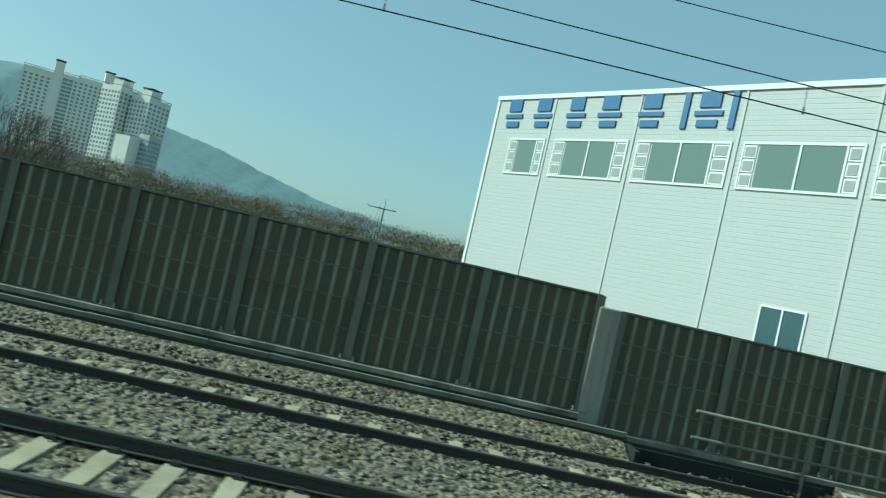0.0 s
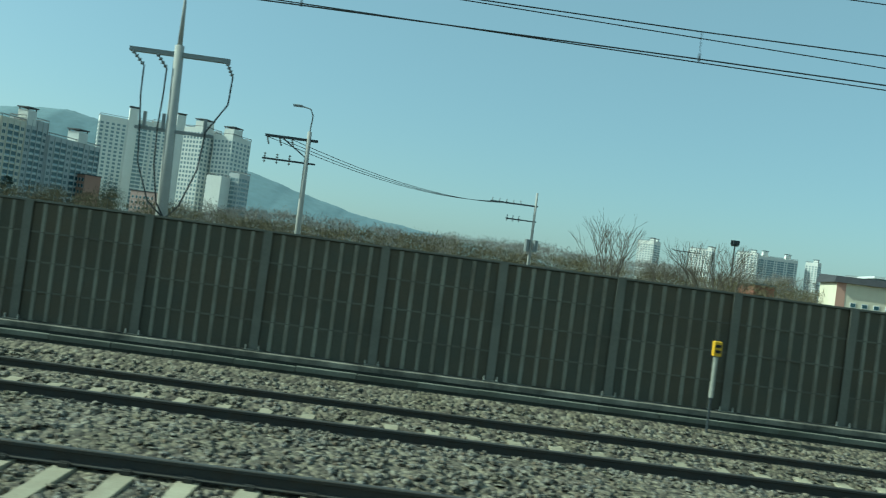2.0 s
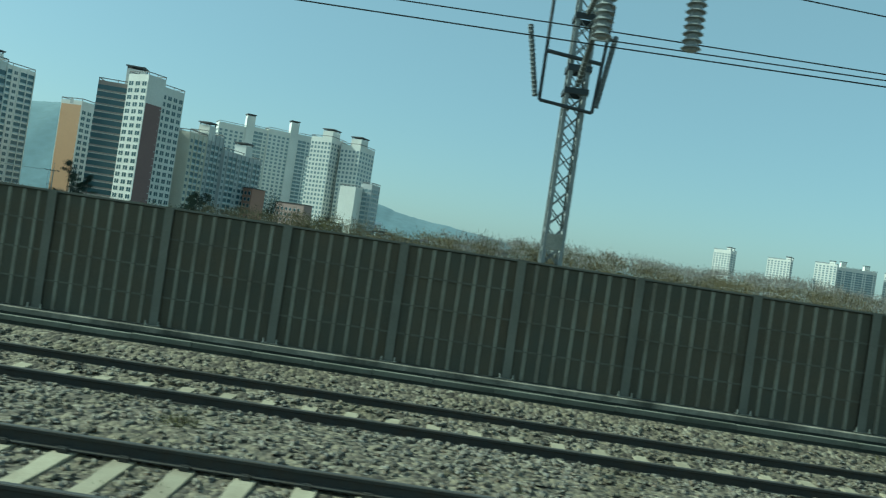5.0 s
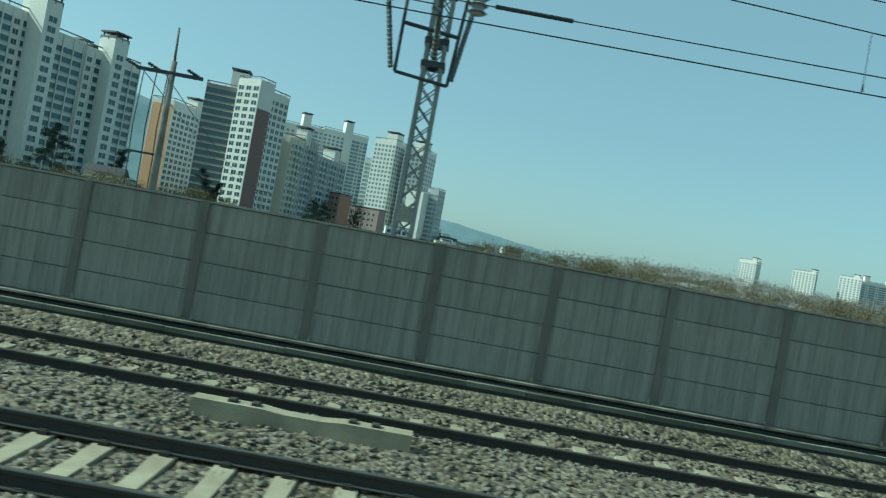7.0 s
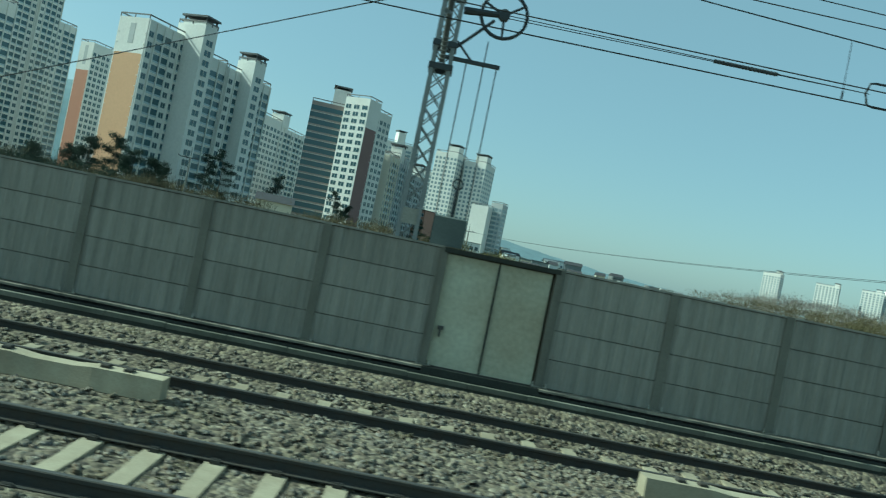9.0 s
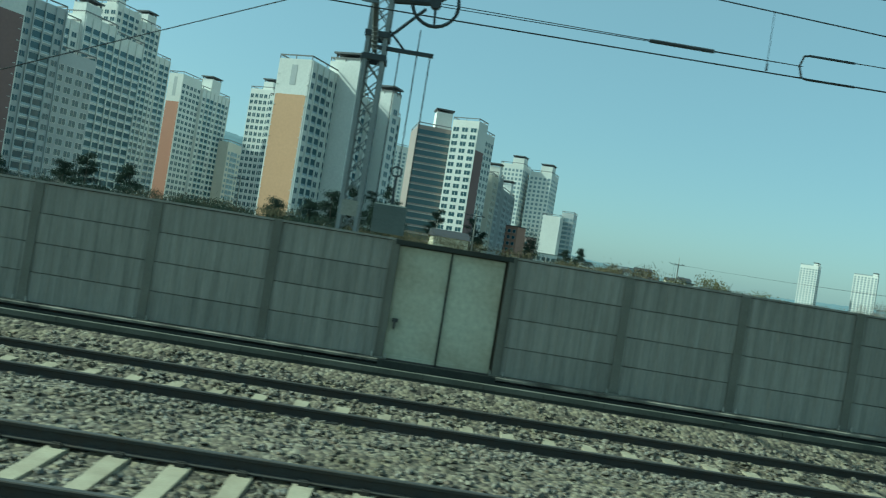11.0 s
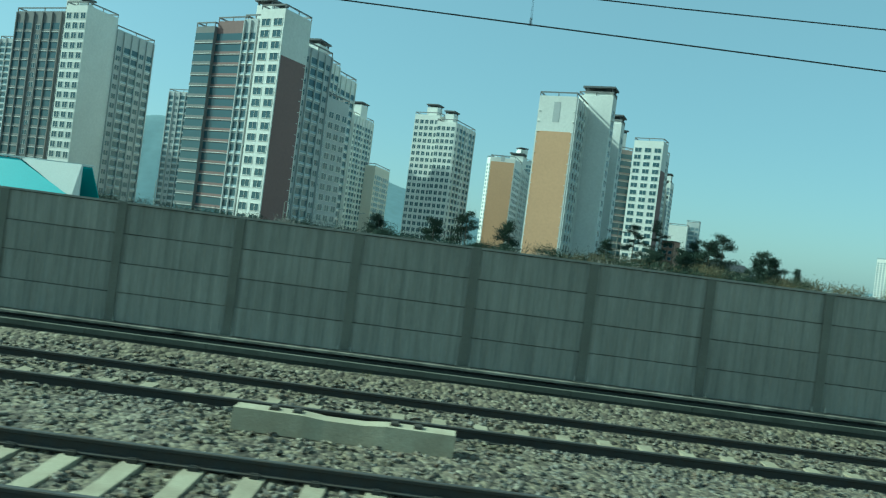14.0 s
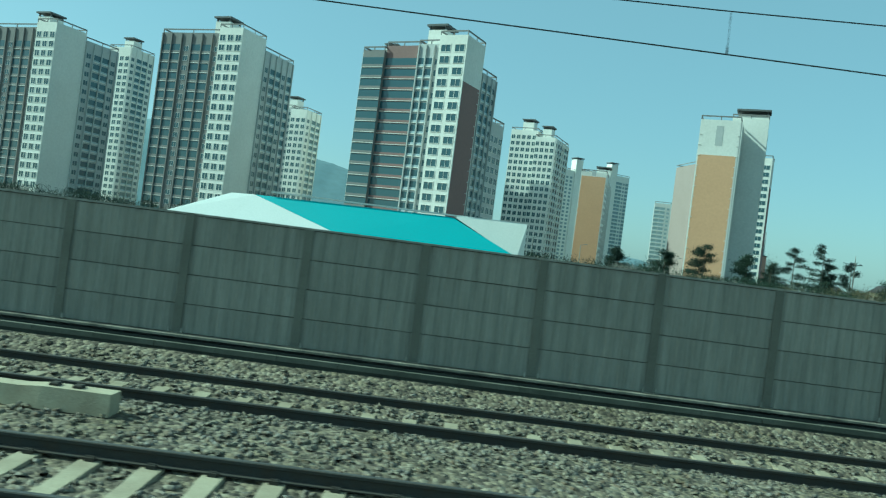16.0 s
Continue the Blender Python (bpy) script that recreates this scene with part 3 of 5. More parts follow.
        part("roof_cap", lid.mesh("roof_cap", [PAINT["roof"]]), t, None, "dark flat roof cap on short legs")
    if far and stuff.v:
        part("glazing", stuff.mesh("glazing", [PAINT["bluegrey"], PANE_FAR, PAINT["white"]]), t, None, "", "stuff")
    return t


# ochre tower: three wings in a row, two lift shafts standing out of the side wall
tower(-290.7, 200.0, 23, [(0, 10.2, 0, 15, 47.6, "white", "gable:orange", "mixed:5"), (-6.6, 3.0, 13.4, 18.6, 51.2, "white", "plain", "grid:1"), (0.8, 10.2, 15, 34, 45.8, "white", "plain", "balcony:5"),
                          (-4.6, 2.0, 40, 45.5, 49.0, "white", "plain", "grid:1"), (0, 10.2, 34, 56, 45.0, "white", "plain", "mixed:6")],
      "white apartment tower with an ochre painted end wall", [(-6.4, 1.6, 13.6, 18.4, 51.2, 52.4), (-4.4, 1.4, 40.2, 45.3, 49.0, 50.2)])
# white tower with a maroon side and a slate block
tower(-240.7, 296.0, 28, [(0, 11.5, 0, 8.5, 56.0, "white", "grid:3", "gable:brown"), (1.5, 11.5, 8.5, 20, 53.5, "white", "plain", "grid:4")],
      "white apartment tower with a maroon painted side wall")
# brown balcony block standing against it, turned the other way
tower(-249.7, 307.2, -8.5, [(0, 14.8, 0, 24, 52.5, "taupe", "balcony:4", "plain")],
      "brown apartment block with pale balcony bands", [(0.3, 7.0, 8, 15, 51, 60.5)])
# big tower with a maroon side
tower(-365.2, 181.4, 28, [(0, 7.6, 0, 10, 55.5, "white", "grid:2", "gable:brown"), (7.6, 14.5, 2, 14, 54, "grey", "mixed:3", "plain"), (14.5, 24.5, 3, 14, 54, "brown", "balcony:3", "plain"), (24.5, 31, 2, 14, 52.5, "slate", "balcony:2", "plain"),
                          (1.5, 12, 10, 22, 50, "grey", "plain", "mixed:4"), (3, 12, 22, 34, 40, "grey", "plain", "grid:4")],
      "tall apartment tower with a white window column and maroon side wall", [(9, 14, 5, 10, 53, 58.5)])
# towers further along
tower(-427.4, 211.6, 22, [(0, 8, 0, 11, 58, "white", "grid:3", "plain"), (8, 30, 2, 14, 57, "slate", "mixed:6", "plain"), (0, 10, 11, 26, 55, "grey", "plain", "mixed:5")],
      "tall apartment tower with pale window columns", [(8, 13, 4, 9, 57, 61)])
tower(-486, 225, 22, [(0, 8, 0, 11, 56, "white", "grid:3", "plain"), (8, 30, 2, 14, 55, "slate", "mixed:6", "plain"), (0, 10, 11, 24, 54, "grey", "plain", "mixed:4")],
      "tall apartment tower with grey balconies", [(8, 13, 4, 9, 55, 59)])
# blue-grey stepped block behind the big tower: its long shaded side shows
tower(-371.5, 216, 20.5, [(0, 12, 0, 15, 53.5, "white", "grid:4", "mixed:4"), (-1.2, 12, 15, 28, 56.5, "white", "plain", "balcony:4"), (0, 12, 28, 42, 55, "white", "plain", "balcony:4")],
      "broad stepped apartment block with rows of balconies", [(0, 5, 16, 22, 56, 60.5)])
# taller stepped tower behind it
tower(-391.2, 307.9, 22, [(0, 17, 0, 13, 81, "white", "grid:5", "mixed:4"), (-1, 15, 13, 24, 78.5, "white", "plain", "mixed:4"), (0, 14, 24, 34, 67.5, "white", "plain", "mixed:3")],
      "very tall stepped white tower behind the broad block", [(3, 8, 2, 7, 81, 84), (-0.8, 5, 16, 21, 78, 82.5)])
# towers far along the line
tower(-509, 330, 22, [(0, 12, 0, 14, 74, "white", "grid:4", "mixed:4"), (12, 24, 3, 14, 72, "grey", "mixed:3", "plain")], "pale apartment tower between two nearer ones", [(3, 8, 4, 9, 74, 78)])
tower(-430, 330, 22, [(0, 8, 0, 12, 57, "white", "grid:3", "mixed:3"), (8, 24, 2, 14, 58, "grey", "mixed:5", "plain")], "lower apartment tower behind the teal hall", [(8, 13, 4, 9, 58, 62)])
# terracotta tower
tower(-377.5, 356, 20, [(0, 8, 0, 14, 66, "white", "gable:pink", "grid:5"), (-1.0, 8, 14, 36, 63, "white", "plain", "mixed:7")],
      "white apartment tower with a terracotta end wall", [(-1.2, 5, 20, 27, 62, 69)])
# white stepped tower
tower(-322, 325, 24, [(0, 9, 0, 22, 58, "white", "grid:4", "mixed:6"), (9, 21, 2, 11, 61, "white", "grid:5", "plain")],
      "white stepped apartment tower with many small windows", [(3, 7, 3, 8, 58, 62), (12, 17, 5, 10, 61, 65)])
# low pale cluster
tower(-230.4, 321.2, 15, [(0, 9, 0, 13, 39, "cream", "plain", "mixed:4"), (0, 9, 13, 26, 41, "grey", "plain", "mixed:4"), (-1, 9, 26, 60, 36, "grey", "plain", "mixed:9")],
      "grey apartment block with a plain cream end wall", [(-0.3, 5, 13, 18, 38, 44.5), (-1.3, 5, 44, 50, 36, 41)])
# second ochre tower
tower(-292.8, 351.0, 15, [(0, 11.8, 0, 18, 49, "white", "gable:orange", "grid:5"), (0, 11.8, 18, 50, 47, "white", "plain", "mixed:8")],
      "white apartment tower with an ochre end wall, further back", [(-0.3, 6, 18, 25, 47, 53)])
tower(-360, 385, 12, [(0, 10, 0, 26, 41, "cream", "plain", "mixed:7")], "low apartment block with a cream end wall", far=True)
# long slab and twin towers further back
tower(-291, 545, 62, [(0, 13, 0, 22, 74.5, "white", "grid:4", "grid:6"), (1.5, 13, 22, 36, 76, "white", "plain", "mixed:4"), (0, 13, 36, 56, 77, "white", "plain", "grid:6"), (1, 13, 56, 72, 77.5, "white", "plain", "mixed:5")],
      "long white apartment slab with two lift towers", [(-1, 5, 19, 25, 0, 83), (-1, 5, 52, 58, 0, 85)], far=True)
tower(-213, 512, 14, [(0, 11, 10, 24, 56, "grey", "mixed:3", "grid:4")], "grey lift block between the slab and the twin towers", far=True)
tower(-199.5, 490, 22, [(0, 15.5, 0, 18, 67.5, "white", "grid:6", "grid:5")], "white twin apartment tower with square windows", [(0.5, 8, 1, 10, 67.5, 72)], far=True)
tower(-180.5, 490, 22, [(0, 14.5, 0, 20, 65, "white", "grid:5", "grid:5")], "white twin apartment tower with a grey side", [(0.5, 8, 1, 10, 65, 69.5)], far=True)
tower(-175.7, 460, 22, [(0, 11, 0, 14, 36.0, "white", "plain", "plain"), (-6.0, 1.5, 9, 20, 39.5, "grey", "mixed:3", "mixed:4")], "low white block with a grey wing before the twin towers", far=True)
# ---- white factory beside the line ----
CLAD = material("white_metal_cladding", (0.48, 0.487, 0.485), 0.6, (0.435, 0.44, 0.44), 0.3, 8, 0.1, 0.02)
SEAM = material("grey_downpipe", (0.52, 0.53, 0.525), 0.6, (0.46, 0.46, 0.46), 1, 20, 0.2, 0.0)
BLUE = material("blue_sign_paint", (0.05, 0.14, 0.30), 0.5, (0.04, 0.11, 0.25), 2, 20, 0.15, 0.0)
FRAME = material("white_window_frame", (0.72, 0.72, 0.70), 0.5, (0.6, 0.6, 0.58), 2, 20, 0.1, 0.0)
GREEN_GLASS = glass_dark("green_tinted_glass", (0.15, 0.205, 0.185), 0.12)
# matt pale colour stands in for the reflection in the small sash panes
SASH_REFLECT = material("sash_reflection", (0.34, 0.37, 0.36), 0.8, (0.26, 0.28, 0.28), 3, 20, 0.2, 0.0)


def factory():
    t = thing("factory_building", 3.6, 40.7, 0, "white metal-clad factory with green-tinted windows and blue signs", "factory")
    a = math.atan2(-0.81, 0.59)
    base = Matrix.Rotation(a, 4, "Z")  # local +x along the facade, -y outwards
    # cladding: horizontal ribs
    prof = []
    z = -0.8
    while z < 11.55:
        prof += [(0.0, z), (0.0, z + 0.165), (0.007, z + 0.172), (0.007, z + 0.192)]
        z += 0.20
    prof += [(0.0, 11.6), (16.0, 11.6), (16.0, -0.8)]
    b = Build().extrude(prof, 0, 26)
    part("cladding", b.mesh("cladding", [CLAD]), t, base)
    cop = Build().box(-0.08, 26.08, -0.08, 16.1, 11.6, 11.82)
    part("coping", cop.mesh("coping", [FRAME]), t, base)
    part("corner_trim", Build().box(-0.06, 0.12, -0.06, 0.1, -0.8, 11.6).mesh("corner_trim", [FRAME]), t, base)
    pipe = Build().box(-0.055, 0.055, -0.04, 0.0, -0.8, 11.6).mesh("downpipe", [SEAM])
    for s in (4.25, 9.45, 14.5, 19.5, 24.6):
        part("downpipe", pipe, t, base @ Matrix.Translation((s, 0, 0)))
    # upper windows: big tinted panes between stacks of three small sashes
    pane = Build().box(-0.5, 0.5, -0.015, 0.05, -0.5, 0.5).mesh("pane", [GREEN_GLASS])
    for x0, x1, big in ((1.55, 4.1, [(2.15, 3.55)]), (4.75, 9.25, [(5.5, 7.0), (7.0, 8.55)]), (9.75, 14.3, [(10.5, 12.0), (12.0, 13.5)]), (14.8, 19.35, [(15.45, 17.1), (17.1, 18.75)]), (19.8, 24.4, [(20.5, 22.1), (22.1, 23.7)])):
        w = part("window", Build().box(x0, x1, -0.05, 0.02, 7.66, 7.76).box(x0, x1, -0.05, 0.02, 9.44, 9.54).box(x0, x0 + 0.07, -0.05, 0.02, 7.76, 9.44)
                 .box(x1 - 0.07, x1, -0.05, 0.02, 7.76, 9.44).mesh("window", [FRAME]), t, base)
        for g0, g1 in big:
            part("pane", pane, w, Matrix.Translation(((g0 + g1) / 2, -0.01, 8.6)) @ Matrix.Diagonal((g1 - g0 - 0.08, 1, 1.66, 1)))
            part("mullion", Build().box(g1 - 0.04, g1 + 0.04, -0.06, 0.02, 7.76, 9.44).mesh("mullion", [FRAME]), w)
        for s0, s1 in ((x0 + 0.07, big[0][0] - 0.06), (big[-1][1] + 0.06, x1 - 0.07)):
            for k in range(3):
                sash = Build().box(s0, s1, -0.03, 0.0, 7.78 + k * 0.56, 8.28 + k * 0.56, 0)
                sash.box(s0 + 0.06, s1 - 0.06, -0.045, -0.03, 7.85 + k * 0.56, 8.22 + k * 0.56, 1)
                part("sash", sash.mesh("sash", [FRAME, SASH_REFLECT]), w)
    # low dark window
    w = part("window", Build().box(16.85, 18.6, -0.05, 0.02, 1.95, 2.02).box(16.85, 18.6, -0.05, 0.02, 3.42, 3.5).box(16.85, 16.92, -0.05, 0.02, 2.02, 3.42)
             .box(18.53, 18.6, -0.05, 0.02, 2.02, 3.42).box(17.69, 17.76, -0.05, 0.02, 2.02, 3.42).mesh("window", [FRAME]), t, base)
    for c in (17.3, 18.14):
        part("pane", Build().box(c - 0.38, c + 0.38, -0.02, 0.01, 2.02, 3.42).mesh("pane", [PANE]), w)
    # sign: plain blue shapes in place of a name
    for s, wd in ((1.45, 1.25), (3.55, 1.3), (5.75, 1.2), (7.8, 1.35), (10.1, 1.3), (12.95, 1.3)):
        for z0_, z1_, f in ((10.95, 11.6, 0.36), (10.6, 10.8, 0.5), (10.12, 10.42, 0.36)):
            g = Build().box(s - wd * f, s + wd * f, -0.07, 0.0, z0_, z1_)
            part("sign_shape", g.mesh("sign_shape", [BLUE]), t, base, "plain raised blue sign bar")
    for s in (11.85, 14.05):
        part("sign_shape", Build().box(s - 0.13, s + 0.13, -0.07, 0.0, 10.05, 11.65).mesh("sign_shape", [BLUE]), t, base, "raised blue sign shape")


factory()

# concrete pillar where the barrier steps down, and the handrail beyond it
solo("concrete_pillar", Build().box(-0.36, 0.0, -0.16, 0.22, -0.75, 2.0, 0, None, 0.02).mesh("concrete_pillar", [WALL_GREY]),
     "rough grey concrete pillar where the barrier steps down", "pillar", m=pose(4.35, 12.86, 0.2))
hr = thing("handrail", 0, 0, 0, "pale steel pipe handrail beside a drain pit", "handrail")
for z in (0.86, 0.42):
    part("rail", Build().tube((5.9, 12.5, z), (22, 12.5, z + 0.02), 0.028).mesh("rail", [LID_STONE]), hr)
for x in (7.9, 11.9, 15.9, 19.9):
    part("post", Build().tube((x, 12.5, -0.3), (x, 12.5, 0.86), 0.03).mesh("post", [POST_STEEL]), hr)
pit = thing("drain_pit", 6.6, 12.1, -0.62, "dark sunken concrete drain pit beside the trough", "drain pit")
part("pit_floor", Build().box(-1.8, 1.8, -0.25, 0.45, 0, 0.05).mesh("pit_floor", [PIT_SHADE]), pit)
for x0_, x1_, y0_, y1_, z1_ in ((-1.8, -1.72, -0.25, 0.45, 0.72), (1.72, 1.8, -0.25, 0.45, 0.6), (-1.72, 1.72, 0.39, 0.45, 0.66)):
    part("pit_wall", Build().box(x0_, x1_, y0_, y1_, 0.05, z1_).mesh("pit_wall", [PIT_SHADE]), pit)
solo("drain_kerb", Build().extrude([(12.1, -0.5), (12.3, -0.5), (12.3, 0.1), (12.12, 0.1), (12.1, 0.08)], 8.45, X0).mesh("drain_kerb", [CONCRETE]),
     "low pale concrete kerb along a drain", "kerb", kind="structure")

# ---- low houses behind the barrier ----
CREAM = material("cream_stucco", (0.70, 0.64, 0.48), 0.9, (0.56, 0.5, 0.38), 0.6, 8, 0.2, 0.05)
ROSE = material("rose_stucco", (0.56, 0.33, 0.25), 0.9, (0.47, 0.27, 0.21), 0.6, 8, 0.2, 0.05)
BRICK_RED = material("red_brown_brick", (0.30, 0.13, 0.09), 0.9, (0.22, 0.10, 0.07), 0.5, 10, 0.3, 0.1)
ROOF_DARK = material("dark_tile_roof", (0.06, 0.06, 0.065), 0.8, (0.04, 0.04, 0.045), 1, 10, 0.3, 0.1)
LOWRISE = material("dull_terracotta_render", (0.42, 0.245, 0.18), 0.9, (0.34, 0.20, 0.15), 0.3, 6, 0.2, 0.0)
ROSE_GREY = material("pale_pink_render", (0.36, 0.27, 0.24), 0.9, (0.30, 0.22, 0.20), 0.3, 6, 0.2, 0.0)
STEEL_TEAL = material("teal_sheet_roof", (0.10, 0.42, 0.44), 0.55, (0.08, 0.34, 0.37), 0.3, 6, 0.15, 0.03)
WHITE_SHEET = material("white_sheet_roof", (0.74, 0.76, 0.72), 0.6, (0.62, 0.64, 0.6), 0.3, 6, 0.12, 0.02)
GREY_SHEET = material("grey_sheet", (0.22, 0.24, 0.24), 0.7, (0.16, 0.17, 0.17), 0.5, 6, 0.25, 0.05)


def house(x, y, turn, w, d, h, wall, roof, label, roof_kind="flat", windows=(), trim=None, name="house", z=-0.8):
    t = thing(name, x, y, z, label, "house", "houses", turn=turn)
    part("wall", Build().box(0, w, 0, d, 0, h).mesh("wall", [wall]), t)
    if roof_kind == "gable":
        r = Build().add([(-0.4, -0.5, h), (w + 0.4, -0.5, h), (w + 0.4, d + 0.5, h), (-0.4, d + 0.5, h), (-0.4, d / 2, h + d * 0.28), (w + 0.4, d / 2, h + d * 0.28)],
                        [(0, 1, 5, 4), (2, 3, 4, 5), (1, 2, 5), (3, 0, 4), (3, 2, 1, 0)])
    elif roof_kind == "shed":
        r = Build().add([(-0.5, -0.6, h), (w + 0.5, -0.6, h), (w + 0.5, d + 0.5, h), (-0.5, d + 0.5, h), (-0.2, -0.2, h + 0.9), (w + 0.2, -0.2, h + 0.9), (w + 0.2, d, h + 1.3), (-0.2, d, h + 1.3)],
                        [(0, 1, 5, 4), (1, 2, 6, 5), (2, 3, 7, 6), (3, 0, 4, 7), (4, 5, 6, 7), (3, 2, 1, 0)])
    else:
        r = Build().box(-0.3, w + 0.3, -0.3, d + 0.3, h, h + 0.35)
    part("roof", r.mesh("roof", [roof]), t)
    for sx, sz, sw, sh in windows:
        fr = part("window", Build().box(sx - 0.08, sx + sw + 0.08, -0.06, 0.0, sz - 0.08, sz + sh + 0.08).mesh("window", [FRAME]), t)
        part("pane", Build().box(sx, sx + sw, -0.075, -0.06, sz, sz + sh).mesh("pane", [PANE]), fr)
    if trim:
        for sx in (0, w - 1.2):
            part("corner_strip", Build().box(sx, sx + 1.2, -0.04, 0.0, 0, h).mesh("corner_strip", [trim]), t)
    return t


house(11.8, 105.4, -14, 13.5, 9, 7.4, CREAM, ROOF_DARK, "cream stucco house with rose corners and a dark roof", "shed",
      [(8.2, 6.0, 0.5, 0.9), (9.0, 6.0, 0.5, 0.9)] + [(2.0 + k * 1.5, 4.2, 0.6, 0.5) for k in range(5)], ROSE)
house(24, 117, -14, 9, 8, 9.2, GREY_SHEET, WHITE_SHEET, "grey sheet workshop with a pale flat roof", "flat", [(1, 6, 1.2, 1.0), (4, 6, 1.2, 1.0)])
house(26.5, 104, -14, 7, 8, 6.8, GREY_SHEET, STEEL_TEAL, "grey sheet workshop with a teal flat roof", "flat", [(1, 4, 1.2, 1.0), (4, 4, 1.2, 1.0)])
house(36, 118, -3, 24, 9, 5.6, BRICK_RED, ROOF_DARK, "long low brick building with white windows", "gable", [(2 + 3.4 * k, 3, 1.6, 1.2) for k in range(6)])
house(10, 128, -2, 3.5, 7, 6.0, BRICK_RED, GREY_SHEET, "small brick hut with a grey roof", "flat")
house(-221, 369, -36, 11.5, 8, 21, LOWRISE, ROOF_DARK, "terracotta low-rise with white windows beside the apartment towers", "flat", [(0.9 + 2.7 * k, 3 + 3 * f, 1.6, 1.5) for k in range(4) for f in range(6)])
house(-214, 424, -24, 19, 8, 19, ROSE_GREY, ROOF_DARK, "long pale pink low-rise among trees", "flat", [(1.2 + 2.8 * k, 3 + 3 * f, 1.4, 1.4) for k in range(6) for f in range(5)])
house(-193, 440, 10, 16, 8, 12, WHITE_SHEET, GREY_SHEET, "white low building under the twin towers", "flat", [(1 + 3 * k, 8, 2, 2) for k in range(5)])
house(-252, 190, 10, 9, 7, 7, CREAM, ROOF_DARK, "pale pavilion with a dark hipped roof among pines", "gable", [(1.5 + 2 * k, 3, 1.2, 1.2) for k in range(3)])


def rise_z(x, y):
    """Height of the gentle wooded rise that the village stands on."""
    crest = float(np.interp(x, [-290, -235, -180, -120, -40, 60], [-1.2, 6.0, 13.5, 8.0, 2.5, -1.2]))
    f = min(1.0, max(0.0, (y - 395) / 130))
    return -1.2 + (crest + 1.2) * f * f * (3 - 2 * f) + 0.9 * f * noise.noise(Vector((x * 0.05, y * 0.05, 5)))


RISE = material("wooded_rise", (0.10, 0.12, 0.085), 0.95, (0.15, 0.135, 0.09), 0.04, 0.6, 0.6, 0.0)
gx, gy = [-290 + 5.0 * k for k in range(71)], [395 + 6.5 * k for k in range(31)]
solo("ground_rise", mesh_of("ground_rise", [(x, y, rise_z(x, y)) for x in gx for y in gy],
                            [(i * 31 + j, (i + 1) * 31 + j, (i + 1) * 31 + j + 1, i * 31 + j + 1) for i in range(70) for j in range(30)], [RISE], None, True),
     "gentle wooded rise behind the village", "ground", kind="structure")
for k in range(34):
    hx, hy = -168 + 150 * rng.random() ** 1.6, rng.uniform(415, 520)
    house(hx, hy, rng.uniform(-10, 20), rng.uniform(5, 11), 7, rng.uniform(3.5, 6.0), rng.choice([CREAM, WHITE_SHEET, WHITE_SHEET, WHITE_SHEET, GREY_SHEET]), rng.choice([ROOF_DARK, WHITE_SHEET, GREY_SHEET]),
          "small low-rise house on the wooded rise", rng.choice(["gable", "flat"]), [(1.0 + 2.4 * q, 1.4, 1.3, 1.2) for q in range(2)], z=rise_z(hx + 3, hy) - 0.7)


def teal_hall():
    """A shallow-roofed hall: teal long slope, white hipped ends."""
    t = thing("market_hall", -393.5, 75.6, -0.8, "low hall with a teal sheet roof and white end slopes", "hall")
    e, r, d = 3.6, 6.9, 4.4
    w = 36.2
    part("wall", Build().box(0.3, w - 0.2, 0.4, d, 0, e).mesh("wall", [GREY_SHEET]), t)
    part("long_slope", Build().add([(17.5, 0, e), (35.4, 0, e), (28.6, 2.2, r - 0.1), (8.5, 2.2, r - 0.4), (8.5, 2.2, r - 0.6), (17.5, 0, e - 0.15), (35.4, 0, e - 0.15), (28.6, 2.2, r - 0.3)],
                                   [(0, 1, 2, 3), (5, 4, 7, 6), (0, 5, 6, 1), (3, 4, 5, 0), (1, 6, 7, 2), (2, 7, 4, 3)]).mesh("long_slope", [STEEL_TEAL]), t, None, "teal sheet slope")
    part("end_slope", Build().add([(0, 0, e), (17.4, 0, e), (8.4, 2.2, r - 0.4), (6, 2.2, r - 0.5), (0, 0, e - 0.2), (17.4, 0, e - 0.2), (8.4, 2.2, r - 0.6), (6, 2.2, r - 0.7)],
                                  [(0, 1, 2, 3), (4, 7, 6, 5), (0, 4, 5, 1), (1, 5, 6, 2), (2, 6, 7, 3), (3, 7, 4, 0)]).mesh("end_slope", [WHITE_SHEET]), t, None, "white end slope")
    part("gable_end", Build().add([(35.5, 0, e - 0.2), (w, 0, e), (w, 0, r), (28.8, 2.2, r), (35.5, 0.3, e - 0.2), (w, 0.3, e), (w, 0.3, r), (28.8, 2.5, r)],
                                  [(0, 1, 2, 3), (4, 7, 6, 5), (0, 4, 5, 1), (1, 5, 6, 2), (2, 6, 7, 3), (3, 7, 4, 0)]).mesh("gable_end", [WHITE_SHEET]), t, None, "white gable end")
    part("ridge", Build().box(10, w + 0.2, 2.1, 2.5, r, r + 0.16).mesh("ridge", [WHITE_SHEET]), t)
